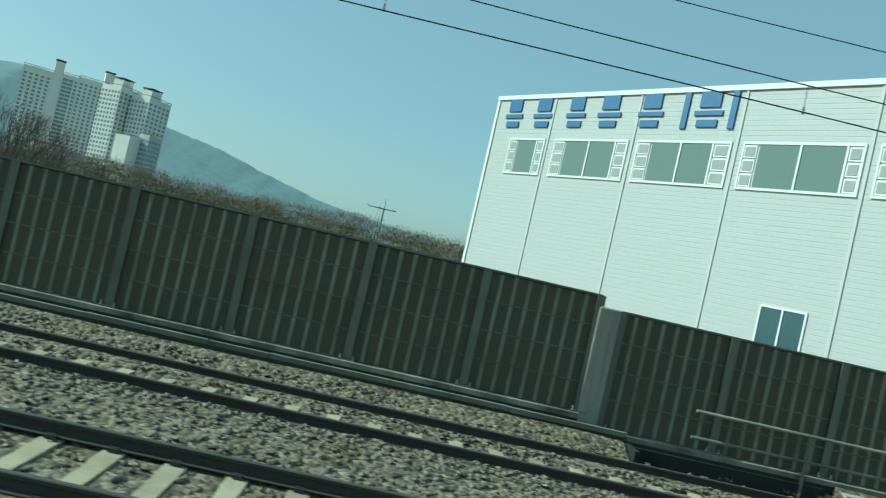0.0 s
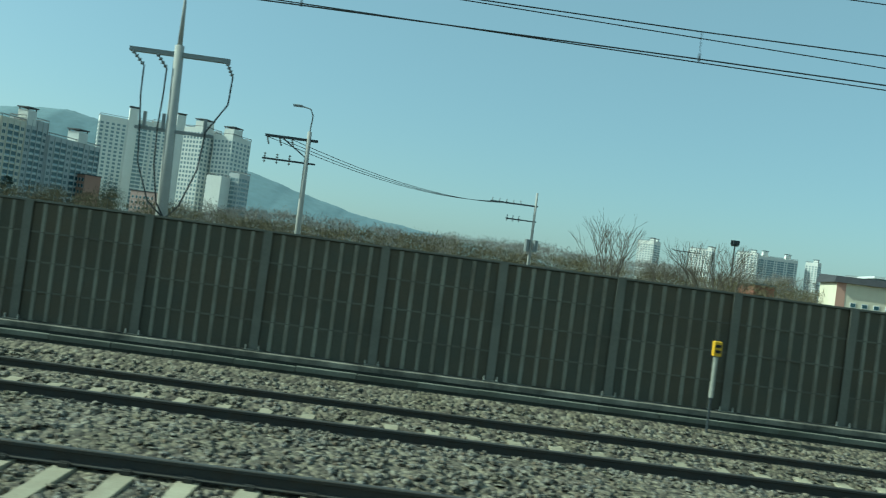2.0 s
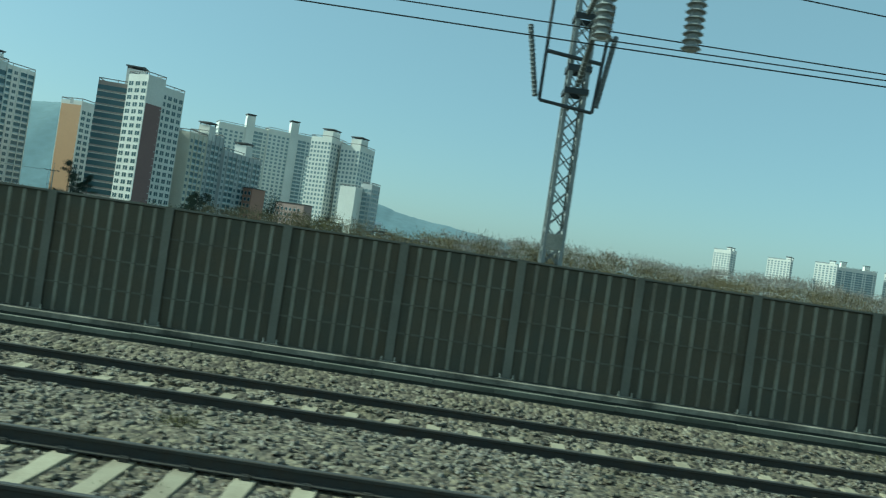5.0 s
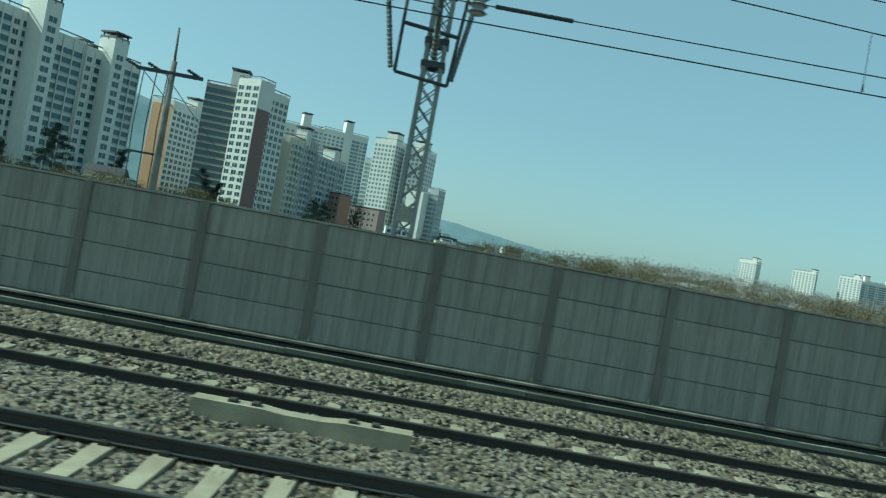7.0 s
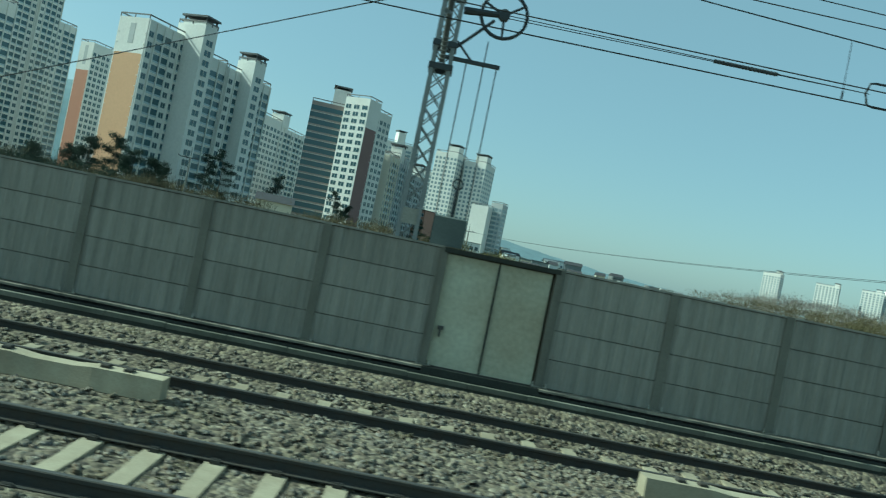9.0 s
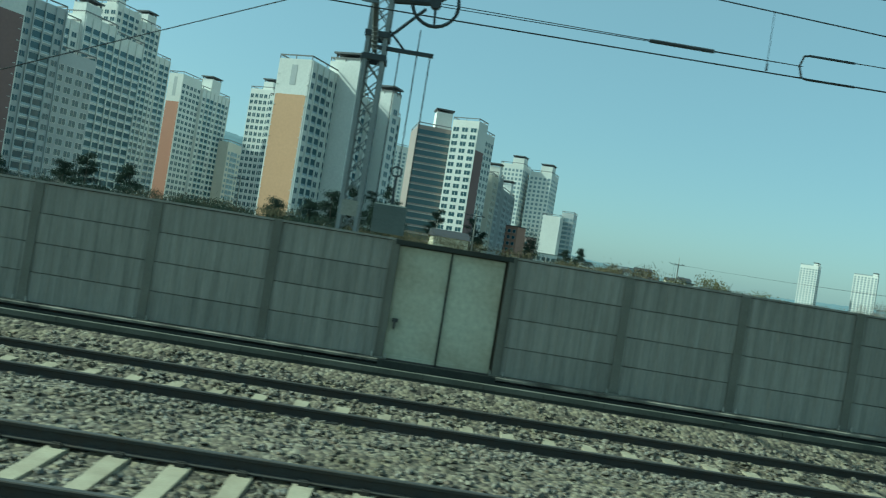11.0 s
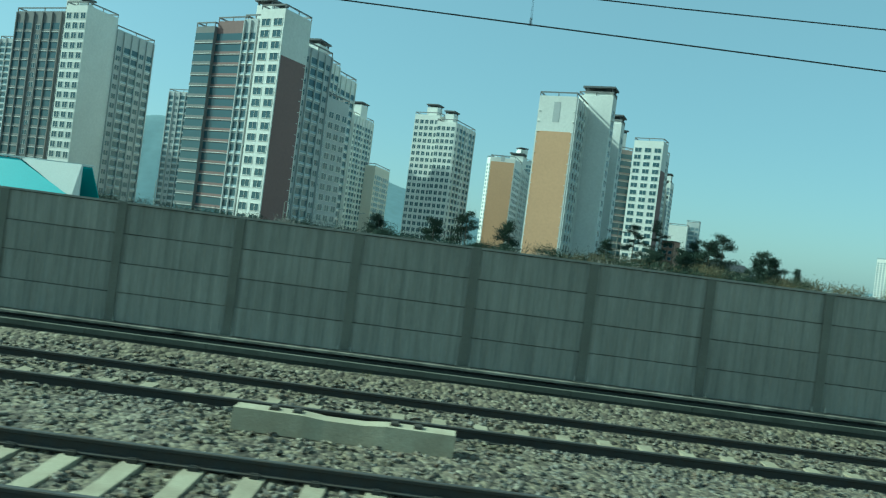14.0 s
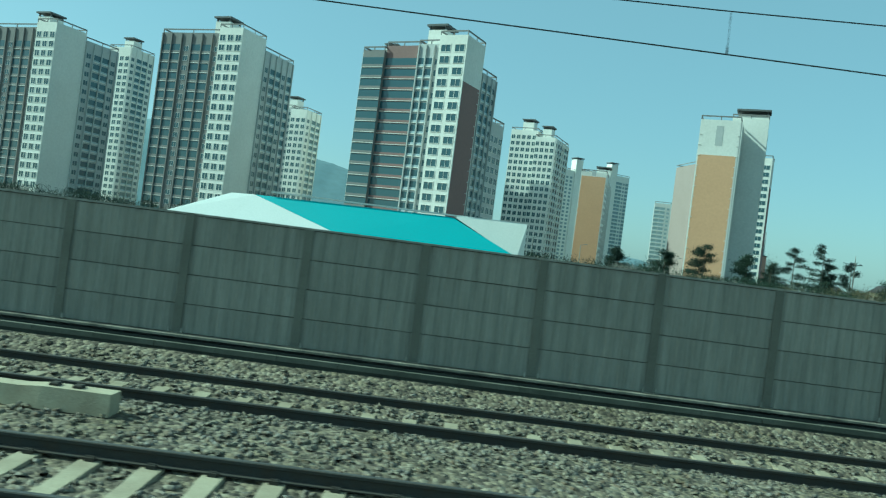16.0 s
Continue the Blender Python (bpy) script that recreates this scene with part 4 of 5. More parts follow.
    part("back_slope", Build().add([(0, d + 0.4, e), (w, d + 0.4, e), (w, 2.3, r - 0.05), (6, 2.3, r - 0.5), (0, d + 0.4, e - 0.2), (w, d + 0.4, e - 0.2), (w, 2.3, r - 0.25), (6, 2.3, r - 0.7)],
                                   [(3, 2, 1, 0), (4, 5, 6, 7), (0, 1, 5, 4), (1, 2, 6, 5), (2, 3, 7, 6), (3, 0, 4, 7)]).mesh("back_slope", [STEEL_TEAL]), t)


teal_hall()

# ---- far towers, hill ----
tower(222, 915, 35, [(0, 20, 0, 26, 60, "white", "grid:6", "mixed:6")], "pale distant apartment tower", [(1, 6, 3, 8, 60, 63), (1, 6, 16, 21, 60, 63)], far=True, group="distant towers")
tower(288, 900, 35, [(0, 26, 0, 14, 58, "white", "grid:7", "mixed:6")], "pale distant apartment tower", [(1, 6, 3, 8, 58, 61), (1, 6, 15, 20, 58, 61)], far=True, group="distant towers")
tower(402, 920, 2, [(0, 58, 0, 14, 60, "white", "mixed:14", "plain")], "long pale distant apartment slab with balconies", [(8, 14, 3, 8, 60, 65), (36, 42, 3, 8, 60, 66)], far=True, group="distant towers")
tower(343, 900, 35, [(0, 24, 0, 8, 61, "white", "grid:6", "plain")], "pale distant apartment tower with a blank end", [(3, 9, 3, 8, 61, 64)], far=True, group="distant towers")
tower(424, 915, 40, [(0, 14, 0, 18, 60, "white", "grid:4", "mixed:5")], "pale distant apartment tower", [(1, 6, 3, 8, 60, 63)], far=True, group="distant towers")
# grey paint puts distance haze over these two cream towers
tower(500, 960, 35, [(0, 14, 0, 18, 52, "grey", "mixed:3", "mixed:5")], "cream distant apartment tower", far=True, group="distant towers")
tower(545, 970, 35, [(0, 14, 0, 18, 50, "grey", "mixed:3", "mixed:5")], "cream distant apartment tower", far=True, group="distant towers")

# distance haze is mixed into the base colour of hill and ridge
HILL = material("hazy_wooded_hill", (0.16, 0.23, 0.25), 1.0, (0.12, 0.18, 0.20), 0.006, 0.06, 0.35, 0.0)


def hill(points, y, depth, name, label):
    xs = np.arange(points[0][0], points[-1][0] + 1, 9.0)
    zs = np.interp(xs, [p[0] for p in points], [p[1] for p in points])
    vs, k = [], 0
    prof = [(0.0, 0.0), (0.15, 0.18), (0.35, 0.43), (0.55, 0.68), (0.75, 0.87), (0.9, 0.96), (1.0, 1.0), (1.5, 0.7), (2.2, 0.0)]
    for x, z in zip(xs, zs):
        for dy, f in prof:
            n_ = 0.5 + noise.noise(Vector((x * 0.02, dy * 3, 2)))
            vs.append((x, y + (dy - 1) * depth, max(-2, z * f + n_ * 4 * f + 2.0 * noise.noise(Vector((x * 0.09, dy * 9, 7))) * f)))
    m = len(prof)
    fs = [(i * m + j, (i + 1) * m + j, (i + 1) * m + j + 1, i * m + j + 1) for i in range(len(xs) - 1) for j in range(m - 1)]
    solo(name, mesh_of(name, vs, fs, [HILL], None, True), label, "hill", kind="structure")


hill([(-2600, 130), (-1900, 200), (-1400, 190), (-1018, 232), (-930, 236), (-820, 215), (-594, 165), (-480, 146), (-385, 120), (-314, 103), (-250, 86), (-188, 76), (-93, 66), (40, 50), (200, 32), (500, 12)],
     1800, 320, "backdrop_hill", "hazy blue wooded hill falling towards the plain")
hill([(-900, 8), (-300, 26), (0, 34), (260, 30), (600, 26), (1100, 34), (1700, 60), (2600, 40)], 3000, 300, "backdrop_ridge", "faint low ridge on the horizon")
# ---- overhead line: lattice masts, brackets, tension weights, wires ----
GALV = material("galvanised_steel", (0.27, 0.29, 0.285), 0.55, (0.17, 0.18, 0.18), 2, 30, 0.3, 0.05, 0.15)
BRACKET = material("weathered_bracket_steel", (0.13, 0.145, 0.145), 0.6, (0.08, 0.09, 0.09), 2, 30, 0.3, 0.05, 0.2)
DARK_STEEL = material("dark_fitting_steel", (0.07, 0.08, 0.085), 0.6, (0.04, 0.045, 0.05), 2, 30, 0.3, 0.05, 0.4)
WIRE = material("weathered_copper_wire", (0.05, 0.055, 0.055), 0.6, (0.03, 0.03, 0.03), 1, 20, 0.2, 0.0, 0.3)
PORCELAIN = material("pale_grey_insulator", (0.28, 0.30, 0.30), 0.35, (0.19, 0.20, 0.20), 2, 20, 0.3, 0.0)
WEIGHT = material("tension_weight_iron", (0.125, 0.145, 0.135), 0.85, (0.08, 0.095, 0.088), 2, 25, 0.35, 0.15)
POLE_CONCRETE = material("spun_concrete_pole", (0.42, 0.41, 0.37), 0.85, (0.30, 0.29, 0.26), 1.5, 25, 0.3, 0.05)
YELLOW = material("yellow_marker_plate", (0.70, 0.42, 0.02), 0.6, (0.5, 0.3, 0.03), 3, 30, 0.2, 0.0)
# marker yellow dulled in colour to carry the veil of a fogged window
DULLED_YELLOW = material("dulled_yellow_plate", (0.28, 0.22, 0.08), 0.7, (0.20, 0.16, 0.07), 3, 30, 0.2, 0.0)
BLACK = material("black_marks", (0.02, 0.02, 0.02), 0.6, None, 3, 30, 0.2, 0.0)
MY = 13.2  # masts stand just behind the barrier


def zigzag(face, h, half, step, r, s):
    """One bent lacing bar up one face of a lattice column."""
    pts, z = [], 0.25
    while z < h:
        e = -half if face in (0, 3) else half
        pts.append((s * half, e, z) if face in (0, 2) else (e, s * half, z))
        z += step
        s = -s
    return Build().path(pts, r, 4)


MAST_H, HALF = 8.6, 0.15
zz = [zigzag(f, MAST_H, HALF, 0.33, 0.016, s).mesh("lacing", [GALV]) for f in range(4) for s in (1, -1)]
LEG = Build().box(-0.035, 0.035, -0.035, -0.022, 0, MAST_H).box(-0.035, -0.022, -0.022, 0.035, 0, MAST_H).mesh("leg", [GALV])
COLLAR = Build().box(-0.21, 0.21, -0.21, -0.17, -0.05, 0.05).box(-0.21, 0.21, 0.17, 0.21, -0.05, 0.05).box(-0.21, -0.17, -0.17, 0.17, -0.05, 0.05).box(0.17, 0.21, -0.17, 0.17, -0.05, 0.05).mesh("collar", [DARK_STEEL])


FAR_LEG = -18.0


def portal_beam():
    """A square lattice beam of four chords and bent lacing, drawn across the tracks."""
    b, h, n = Build(), 0.2, 46
    for sx in (-h, h):
        for sz in (-h, h):
            b.box(sx - 0.03, sx + 0.03, FAR_LEG + 0.1, -0.1, 8.35 + sz - 0.03, 8.35 + sz + 0.03)
    ys = [FAR_LEG + 0.1 - (FAR_LEG + 0.2) * k / n for k in range(n + 1)]
    for s in (-1, 1):
        b.path([(s * h, y, 8.35 + (h if k % 2 else -h)) for k, y in enumerate(ys)], 0.018, 4)
        b.path([((h if k % 2 else -h), y, 8.35 + s * h) for k, y in enumerate(ys)], 0.018, 4)
    return b.mesh("portal_beam", [GALV])


PORTAL_BEAM = portal_beam()


def insulator(b, a, c, n=6, r=0.055, core=0.025, mat=0):
    a, c = Vector(a), Vector(c)
    b.tube(a, c, core, core, 6, mat)
    for k in range(n):
        p = a.lerp(c, (k + 0.5) / n)
        d = (c - a).normalized() * 0.018
        b.tube(p - d, p + d, r, r * 0.6, 8, mat)
    return b


def mast(x, label):
    t = thing("overhead_line_mast", x, MY, -0.5, label, "line mast", "overhead line masts")
    for sx, sy, turn in ((-1, -1, 0), (1, -1, 90), (1, 1, 180), (-1, 1, 270)):
        part("leg", LEG, t, pose(sx * HALF, sy * HALF, 0, 0, 0, turn))
    for lace in zz:
        part("lacing", lace, t)
    part("footing", Build().box(-0.45, 0.45, -0.35, 0.45, -0.5, 0.25, 0, None, 0.03).mesh("footing", [CONCRETE_DARK]), t)
    for z in (5.9, 6.3, 7.2):
        part("collar", COLLAR, t, pose(0, 0, z))
    part("plate", Build().box(-0.14, 0.14, -0.185, -0.175, 3.15, 3.42).mesh("plate", [CONCRETE]), t, None, "blank pale plate")
    # bracket that carries the wires over the further track
    c = part("bracket", Build().tube((0, -0.2, 7.25), (0.0, -2.55, 7.45), 0.045).tube((0, -0.2, 6.0), (0, -2.45, 7.35), 0.05).tube((0, -1.1, 6.55), (0, -2.75, 6.05), 0.032)
             .mesh("bracket", [BRACKET]), t, None, "slanted steel tube bracket")
    part("insulator", insulator(Build(), (0, -0.25, 6.02), (0, -0.75, 6.33)).mesh("insulator", [PORCELAIN]), c)
    part("insulator", insulator(Build(), (0, -0.25, 7.26), (0, -0.8, 7.3)).mesh("insulator", [PORCELAIN]), c)
    return t


def tension_set(t, side, z_weight):
    """Balance wheel, guide bar, ropes and weight on the given side (+1: towards +x) of a mast."""
    s = side
    w = Build()
    n, r, cx, cz = 22, 0.40, s * (1.2 if s < 0 else 0.9), 6.8 if s < 0 else 7.0
    w.path([(cx + r * math.cos(2 * math.pi * k / n), -0.1, cz + r * math.sin(2 * math.pi * k / n)) for k in range(n + 1)], 0.032, 6)
    wh = part("balance_wheel", w.mesh("balance_wheel", [DARK_STEEL]), t, None, "large spoked tension wheel")
    for k in range(3):
        a0 = 2 * math.pi * k / 3 + 0.6
        part("spoke", Build().tube((cx, -0.1, cz), (cx + r * math.cos(a0), -0.1, cz + r * math.sin(a0)), 0.025, 0.02, 6).mesh("spoke", [DARK_STEEL]), wh)
    part("hub", Build().tube((cx, -0.17, cz), (cx, -0.03, cz), 0.10, 0.10, 12).mesh("hub", [DARK_STEEL]), wh)
    part("wheel_arm", Build().tube((cx, -0.1, cz), (s * 0.2, -0.1, 6.95), 0.05, 0.07, 8).tube((s * 0.75, -0.1, 6.88), (s * 0.2, -0.1, 6.3), 0.03).mesh("wheel_arm", [DARK_STEEL]), t)
    part("guide_bar", Build().box(min(0, s * 1.0), max(0, s * 1.0), -0.16, -0.08, 6.06, 6.12).tube((s * 0.5, -0.12, 6.1), (s * 0.2, -0.12, 6.4), 0.02).mesh("guide_bar", [DARK_STEEL]), t)
    for dx, z0_ in ((0.95, 6.06), (0.72, 6.5), (0.42, 6.06)):
        part("guide_rope", Build().tube((s * dx, -0.12, z_weight + 0.5), (s * dx, -0.12, z0_), 0.011, 0.011, 5).mesh("guide_rope", [WIRE]), t)
    wt = part("tension_weight", Build().box(s * 0.7 - 0.28, s * 0.7 + 0.28, -0.28, 0.06, z_weight + 0.5, z_weight + 1.0, 0, None, 0.02)
              .box(s * 0.7 - 0.04, s * 0.7 + 0.04, -0.285, -0.28, z_weight + 0.52, z_weight + 0.98).mesh("tension_weight", [WEIGHT]), t, None, "grey-green stacked iron weight")
    part("weight_rod", insulator(Build(), (s * 0.7, -0.12, z_weight + 1.0), (s * 0.7, -0.12, z_weight + 1.5), 3, 0.03, 0.014).path([(s * 0.7 + 0.09 * math.cos(q * 0.7), -0.12, z_weight + 1.58 + 0.09 * math.sin(q * 0.7)) for q in range(10)], 0.016, 5).mesh("weight_rod", [DARK_STEEL]), wt)


def guys(x, dx, z, gap):
    for k in range(2):
        g = Build().tube((x + math.copysign(0.2, dx), MY + 0.06 * k, z + gap * k), (x + dx, MY + 0.06 * k, -0.5), 0.009, 0.009, 5)
        solo("guy_wire", g.mesh("guy_wire", [WIRE]), "thin steel guy wire slanting from a mast to the ground", "guy wire", "guy wires")


MASTS = {-19.1: ("lattice steel mast with a tension wheel and hanging weight", -1, 2.45), -64.6: ("lattice steel mast with a tension wheel and raised weight", -1, 2.85),
         -113.5: ("lattice steel mast with a hanging switch frame over a tube bracket", 0, 0), -162.7: ("lattice steel mast with a switch frame", 0, 0),
         -208.7: ("lattice steel mast with a tension wheel, beside a gate", 1, 2.4), -254.9: ("lattice steel mast with a tension wheel by the second gate", 1, 2.45),
         -301.6: ("lattice steel mast under a portal beam behind the barrier", 0, 0), -350.0: ("lattice steel mast under a portal beam near the teal hall", 0, 0), -398.5: ("plain lattice steel mast behind the barrier", 0, 0), 30.5: ("plain lattice steel mast behind the barrier", 0, 0)}
si = thing("section_insulator", -52.5, 10.72, 5.58, "upright dark spindle insulator between overhead wires", "insulator")
part("spindle", insulator(Build(), (0, 0, 0.0), (-0.06, 0, 1.02), 7, 0.075, 0.028).mesh("spindle", [DARK_STEEL]), si)
part("yoke", Build().tube((-0.16, 0, 0.72), (0.14, 0, 0.7), 0.02).tube((-0.15, 0, 0.52), (-0.15, 0, 0.72), 0.016).tube((0.12, 0, 0.34), (-0.1, 0, 0.3), 0.016).mesh("yoke", [GALV]), si)
for mx, (lab, side, zw) in MASTS.items():
    tm = mast(mx, lab)
    if mx not in (30.5, -398.5):
        # a portal: a lattice beam over all the tracks to a second column, insulators hanging from it
        arm = part("portal_beam", PORTAL_BEAM, tm, None, "lattice steel beam over all the tracks")
        for sx, sy, turn in ((-1, -1, 0), (1, -1, 90), (1, 1, 180), (-1, 1, 270)):
            part("leg", LEG, tm, pose(sx * HALF, FAR_LEG + sy * HALF, 0, 0, 0, turn))
        for lace in zz:
            part("lacing", lace, tm, pose(0, FAR_LEG, 0))
        if mx in (-113.5, -162.7):
            part("hanger", Build().box(-0.6, 0.8, -4.66, -4.54, 6.3, 6.42).tube((0.1, -4.6, 6.4), (0.1, -4.6, 8.35), 0.05).mesh("hanger", [DARK_STEEL]), arm)
            for lx in (-0.42, 0.6):
                part("insulator", insulator(Build(), (lx, -4.6, 5.48), (lx, -4.6, 6.32), 10, 0.12, 0.075).mesh("insulator", [PORCELAIN]), arm)
        else:
            part("hanger", Build().tube((0.15, -4.6, 6.15), (0.15, -4.6, 8.35), 0.12, 0.13, 12).mesh("hanger", [PORCELAIN]), arm, None, "pale grey hanging tube")
            part("insulator", insulator(Build(), (0.15, -4.6, 5.87), (0.15, -4.6, 6.15), 3, 0.10, 0.06).mesh("insulator", [DARK_STEEL]), arm)
    if side:
        tension_set(tm, side, zw)
        guys(mx, -17.1 * side, 6.48 if mx == -19.1 else 6.8, {-19.1: 0.16, -64.6: 0.1}.get(mx, 0.03))
    if mx in (-113.5, -162.7):
        fr = part("switch_frame", Build().tube((-0.42, -0.25, 6.5), (0.55, -0.25, 6.4), 0.035).tube((-0.42, -0.25, 5.65), (0.5, -0.25, 5.55), 0.03)
                  .tube((-0.42, -0.25, 5.65), (-0.42, -0.25, 7.6), 0.03).tube((0.5, -0.25, 5.55), (0.62, -0.25, 7.4), 0.03).mesh("switch_frame", [DARK_STEEL]), tm, pose(-0.2, 0, 0), "dark steel hanging frame")
        part("insulator", insulator(Build(), (-0.5, -0.25, 5.7), (-0.75, -0.25, 6.9), 16, 0.055, 0.045).mesh("insulator", [BRACKET]), fr)
        part("insulator", insulator(Build(), (0.55, -0.25, 5.65), (0.72, -0.25, 6.9), 16, 0.055, 0.045).mesh("insulator", [BRACKET]), fr)

MAST_X = sorted(MASTS, reverse=True)


def wire(pts, r, label, name="overhead_wire"):
    solo(name, Build().path(pts, r, 5).mesh(name, [WIRE]), label, "wire", "overhead wires")


def span_points(xa, xb, y, z, sag, n=12):
    return [(xa + (xb - xa) * k / n, y, z - sag * 4 * (k / n) * (1 - k / n)) for k in range(n + 1)]


# contact wire and messenger over the further track, with droppers
pts_c, pts_m = [], []
for a_, b_ in zip(MAST_X, MAST_X[1:]):
    pts_c += [(a_, 10.85, 5.58), ((a_ + b_) / 2, 10.6, 5.57)]
    pts_m += span_points(a_, b_, 10.72, 6.75, 0.75)
wire(pts_c, 0.011, "dark contact wire over the further track", "contact_wire")
wire(pts_m, 0.010, "sagging messenger wire above the contact wire", "messenger_wire")
for a_, b_ in zip(MAST_X, MAST_X[1:]):
    for k in range(1, 8):
        f = k / 8
        zt = 6.75 - 0.75 * 4 * f * (1 - f)
        x = a_ + (b_ - a_) * f
        solo("dropper", Build().tube((x, 10.7, 5.58), (x, 10.72, zt), 0.005, 0.005, 4).tube((x, 10.7, 5.57), (x, 10.7, 5.68), 0.016, 0.012, 6).mesh("dropper", [WIRE]),
             "thin vertical dropper between the two overhead wires", "dropper", "droppers")
# wires that run out to the tension wheels in the overlap spans
def run_wire(knots, sag, r, label):
    pts = []
    for p, q in zip(knots, knots[1:]):
        pts += [Vector(p).lerp(Vector(q), k / 8) - Vector((0, 0, sag * 4 * (k / 8) * (1 - k / 8))) for k in range(8)]
    wire(pts + [Vector(knots[-1])], r, label, "second_wire")


def rod(p, q):
    solo("wire_insulator", insulator(Build(), p, q, 16, 0.042, 0.032).mesh("wire_insulator", [DARK_STEEL]), "dark ribbed insulator rod set into a wire", "insulator", "wire insulators")


def yoke(x, y, zl, zm, zu, s):
    """A bent yoke that joins an upper and a lower wire to the wire of a tension wheel; s: the way its arms point."""
    b = Build().path([(x + s * 0.85, y - 0.03, zu - 0.01), (x + s * 0.1, y, zu), (x, y, zu - 0.02), (x - s * 0.06, y, zm), (x, y, zl + 0.02), (x + s * 0.1, y, zl), (x + s * 0.9, y - 0.03, zl)], 0.022, 5)
    solo("wire_yoke", b.mesh("wire_yoke", [DARK_STEEL]), "bent dark steel yoke joining two overhead wires", "wire yoke", "wire yokes")


TWO = "wire running from a tension wheel to a yoke"
UP, LOW = "upper wire spreading from a yoke", "lower wire spreading from a yoke"
for dz in (0.02, -0.03):
    run_wire([(-20.3, 13.05, 6.27 + dz), (-26.07, 12.7, 6.16)], 0.0, 0.008, TWO)
    run_wire([(-65.8, 13.05, 6.28 + dz), (-72.23, 12.67, 6.33)], 0.0, 0.008, TWO)
    run_wire([(-207.8, 13.05, 6.48 + dz), (-201.5, 12.7, 6.36)], 0.0, 0.008, TWO)
    run_wire([(-254.0, 13.05, 6.48 + dz), (-247.7, 12.7, 6.36)], 0.0, 0.008, TWO)
rod((-24.75, 12.78, 6.185), (-23.85, 12.83, 6.205))
rod((-70.2, 12.79, 6.31), (-69.1, 12.85, 6.30))
rod((-204.15, 12.85, 6.41), (-203.05, 12.79, 6.39))
rod((-250.3, 12.85, 6.41), (-249.2, 12.79, 6.39))
yoke(-26.1, 12.7, 5.91, 6.16, 6.41, -1)
yoke(-72.28, 12.67, 6.13, 6.33, 6.57, -1)
yoke(-201.5, 12.7, 6.15, 6.36, 6.56, 1)
yoke(-247.7, 12.7, 6.15, 6.36, 6.56, 1)
run_wire([(-26.95, 12.67, 6.40), (-35.2, 12.05, 6.21), (-50.0, 11.1, 6.22), (-64.6, 10.65, 6.93)], 0.0, 0.009, UP)
run_wire([(-27.0, 12.67, 5.91), (-36.6, 12.0, 5.9), (-64.6, 10.3, 5.66), (-113.5, 10.6, 5.59)], 0.0, 0.010, LOW)
run_wire([(-73.1, 12.64, 6.56), (-79.7, 12.28, 6.5), (-95.0, 11.4, 6.45), (-113.5, 10.65, 6.93)], 0.0, 0.009, UP)
run_wire([(-73.15, 12.64, 6.13), (-82.8, 12.1, 5.96), (-113.5, 10.45, 5.67), (-156.0, 11.3, 6.02), (-162.7, 11.6, 6.09), (-200.6, 12.67, 6.15)], 0.0, 0.010, LOW)
run_wire([(-200.65, 12.67, 6.55), (-194.0, 12.25, 6.47), (-180.0, 11.4, 6.45), (-162.7, 10.65, 6.93)], 0.0, 0.009, UP)
run_wire([(-246.8, 12.67, 6.15), (-208.7, 10.35, 5.68), (-162.7, 10.5, 5.62)], 0.0, 0.010, LOW)
run_wire([(-246.85, 12.67, 6.55), (-235.0, 12.0, 6.4), (-208.7, 10.75, 6.75), (-185.0, 10.7, 6.5), (-162.7, 10.65, 6.93)], 0.0, 0.009, UP)
rod((-161.85, 11.56, 6.085), (-160.65, 11.5, 6.065))
# earth wire on the mast tops
for a_, b_ in zip(MAST_X, MAST_X[1:]):
    wire(span_points(a_, b_, MY - 0.3, 8.0, 0.35), 0.010, "earth wire slung along the masts")
for x, z, hh, rr in ((-170.4, 5.6, 1.8, 0.012), (-89.5, 5.6, 1.0, 0.007)):
    for s in (0, 0.6):
        way = 1 if s else -1
        pts = [(x + s - way * 0.3 * max(0.0, u - 0.55) / 0.45 + way * 0.045 * math.sin(5 * math.pi * u) * (1 - u), 10.71, z + 0.5 * hh * (u + 0.04 * math.sin(10 * math.pi * u) * (1 - u)))
               for u in [q / 28 for q in range(29)]]
        solo("jumper_cable", Build().path(pts, rr, 5).mesh("jumper_cable", [WIRE]),
             "curved jumper cable between overhead wires", "cable", "jumper cables")

# ---- utility poles behind the barrier ----


def pole_tall():
    t = thing("utility_pole", -52.35, 20.2, -0.6, "tall concrete utility pole with two crossarms and drooping cables", "utility pole", "utility poles")
    part("shaft", Build().tube((0, 0, 0), (-0.22, 0, 7.6), 0.17, 0.12, 14).tube((-0.22, 0, 7.6), (-0.25, 0, 9.2), 0.07, 0.03, 8).mesh("shaft", [POLE_CONCRETE], True), t)
    a = part("crossarm", Build().box(-1.5, 1.15, -0.06, 0.06, 7.3, 7.42).mesh("crossarm", [GALV]), t)
    part("crossarm", Build().box(-1.1, 0.95, -0.05, 0.05, 5.28, 5.36).mesh("crossarm", [GALV]), t)
    for s0, s1, lo in ((-1.4, -1.05, -0.9), (-0.75, -0.45, -0.45), (1.1, 1.3, 0.75)):
        part("insulator", insulator(Build(), (s0, -0.05, 7.3), (s1, -0.08, 6.95), 4, 0.06).mesh("insulator", [PORCELAIN]), a)
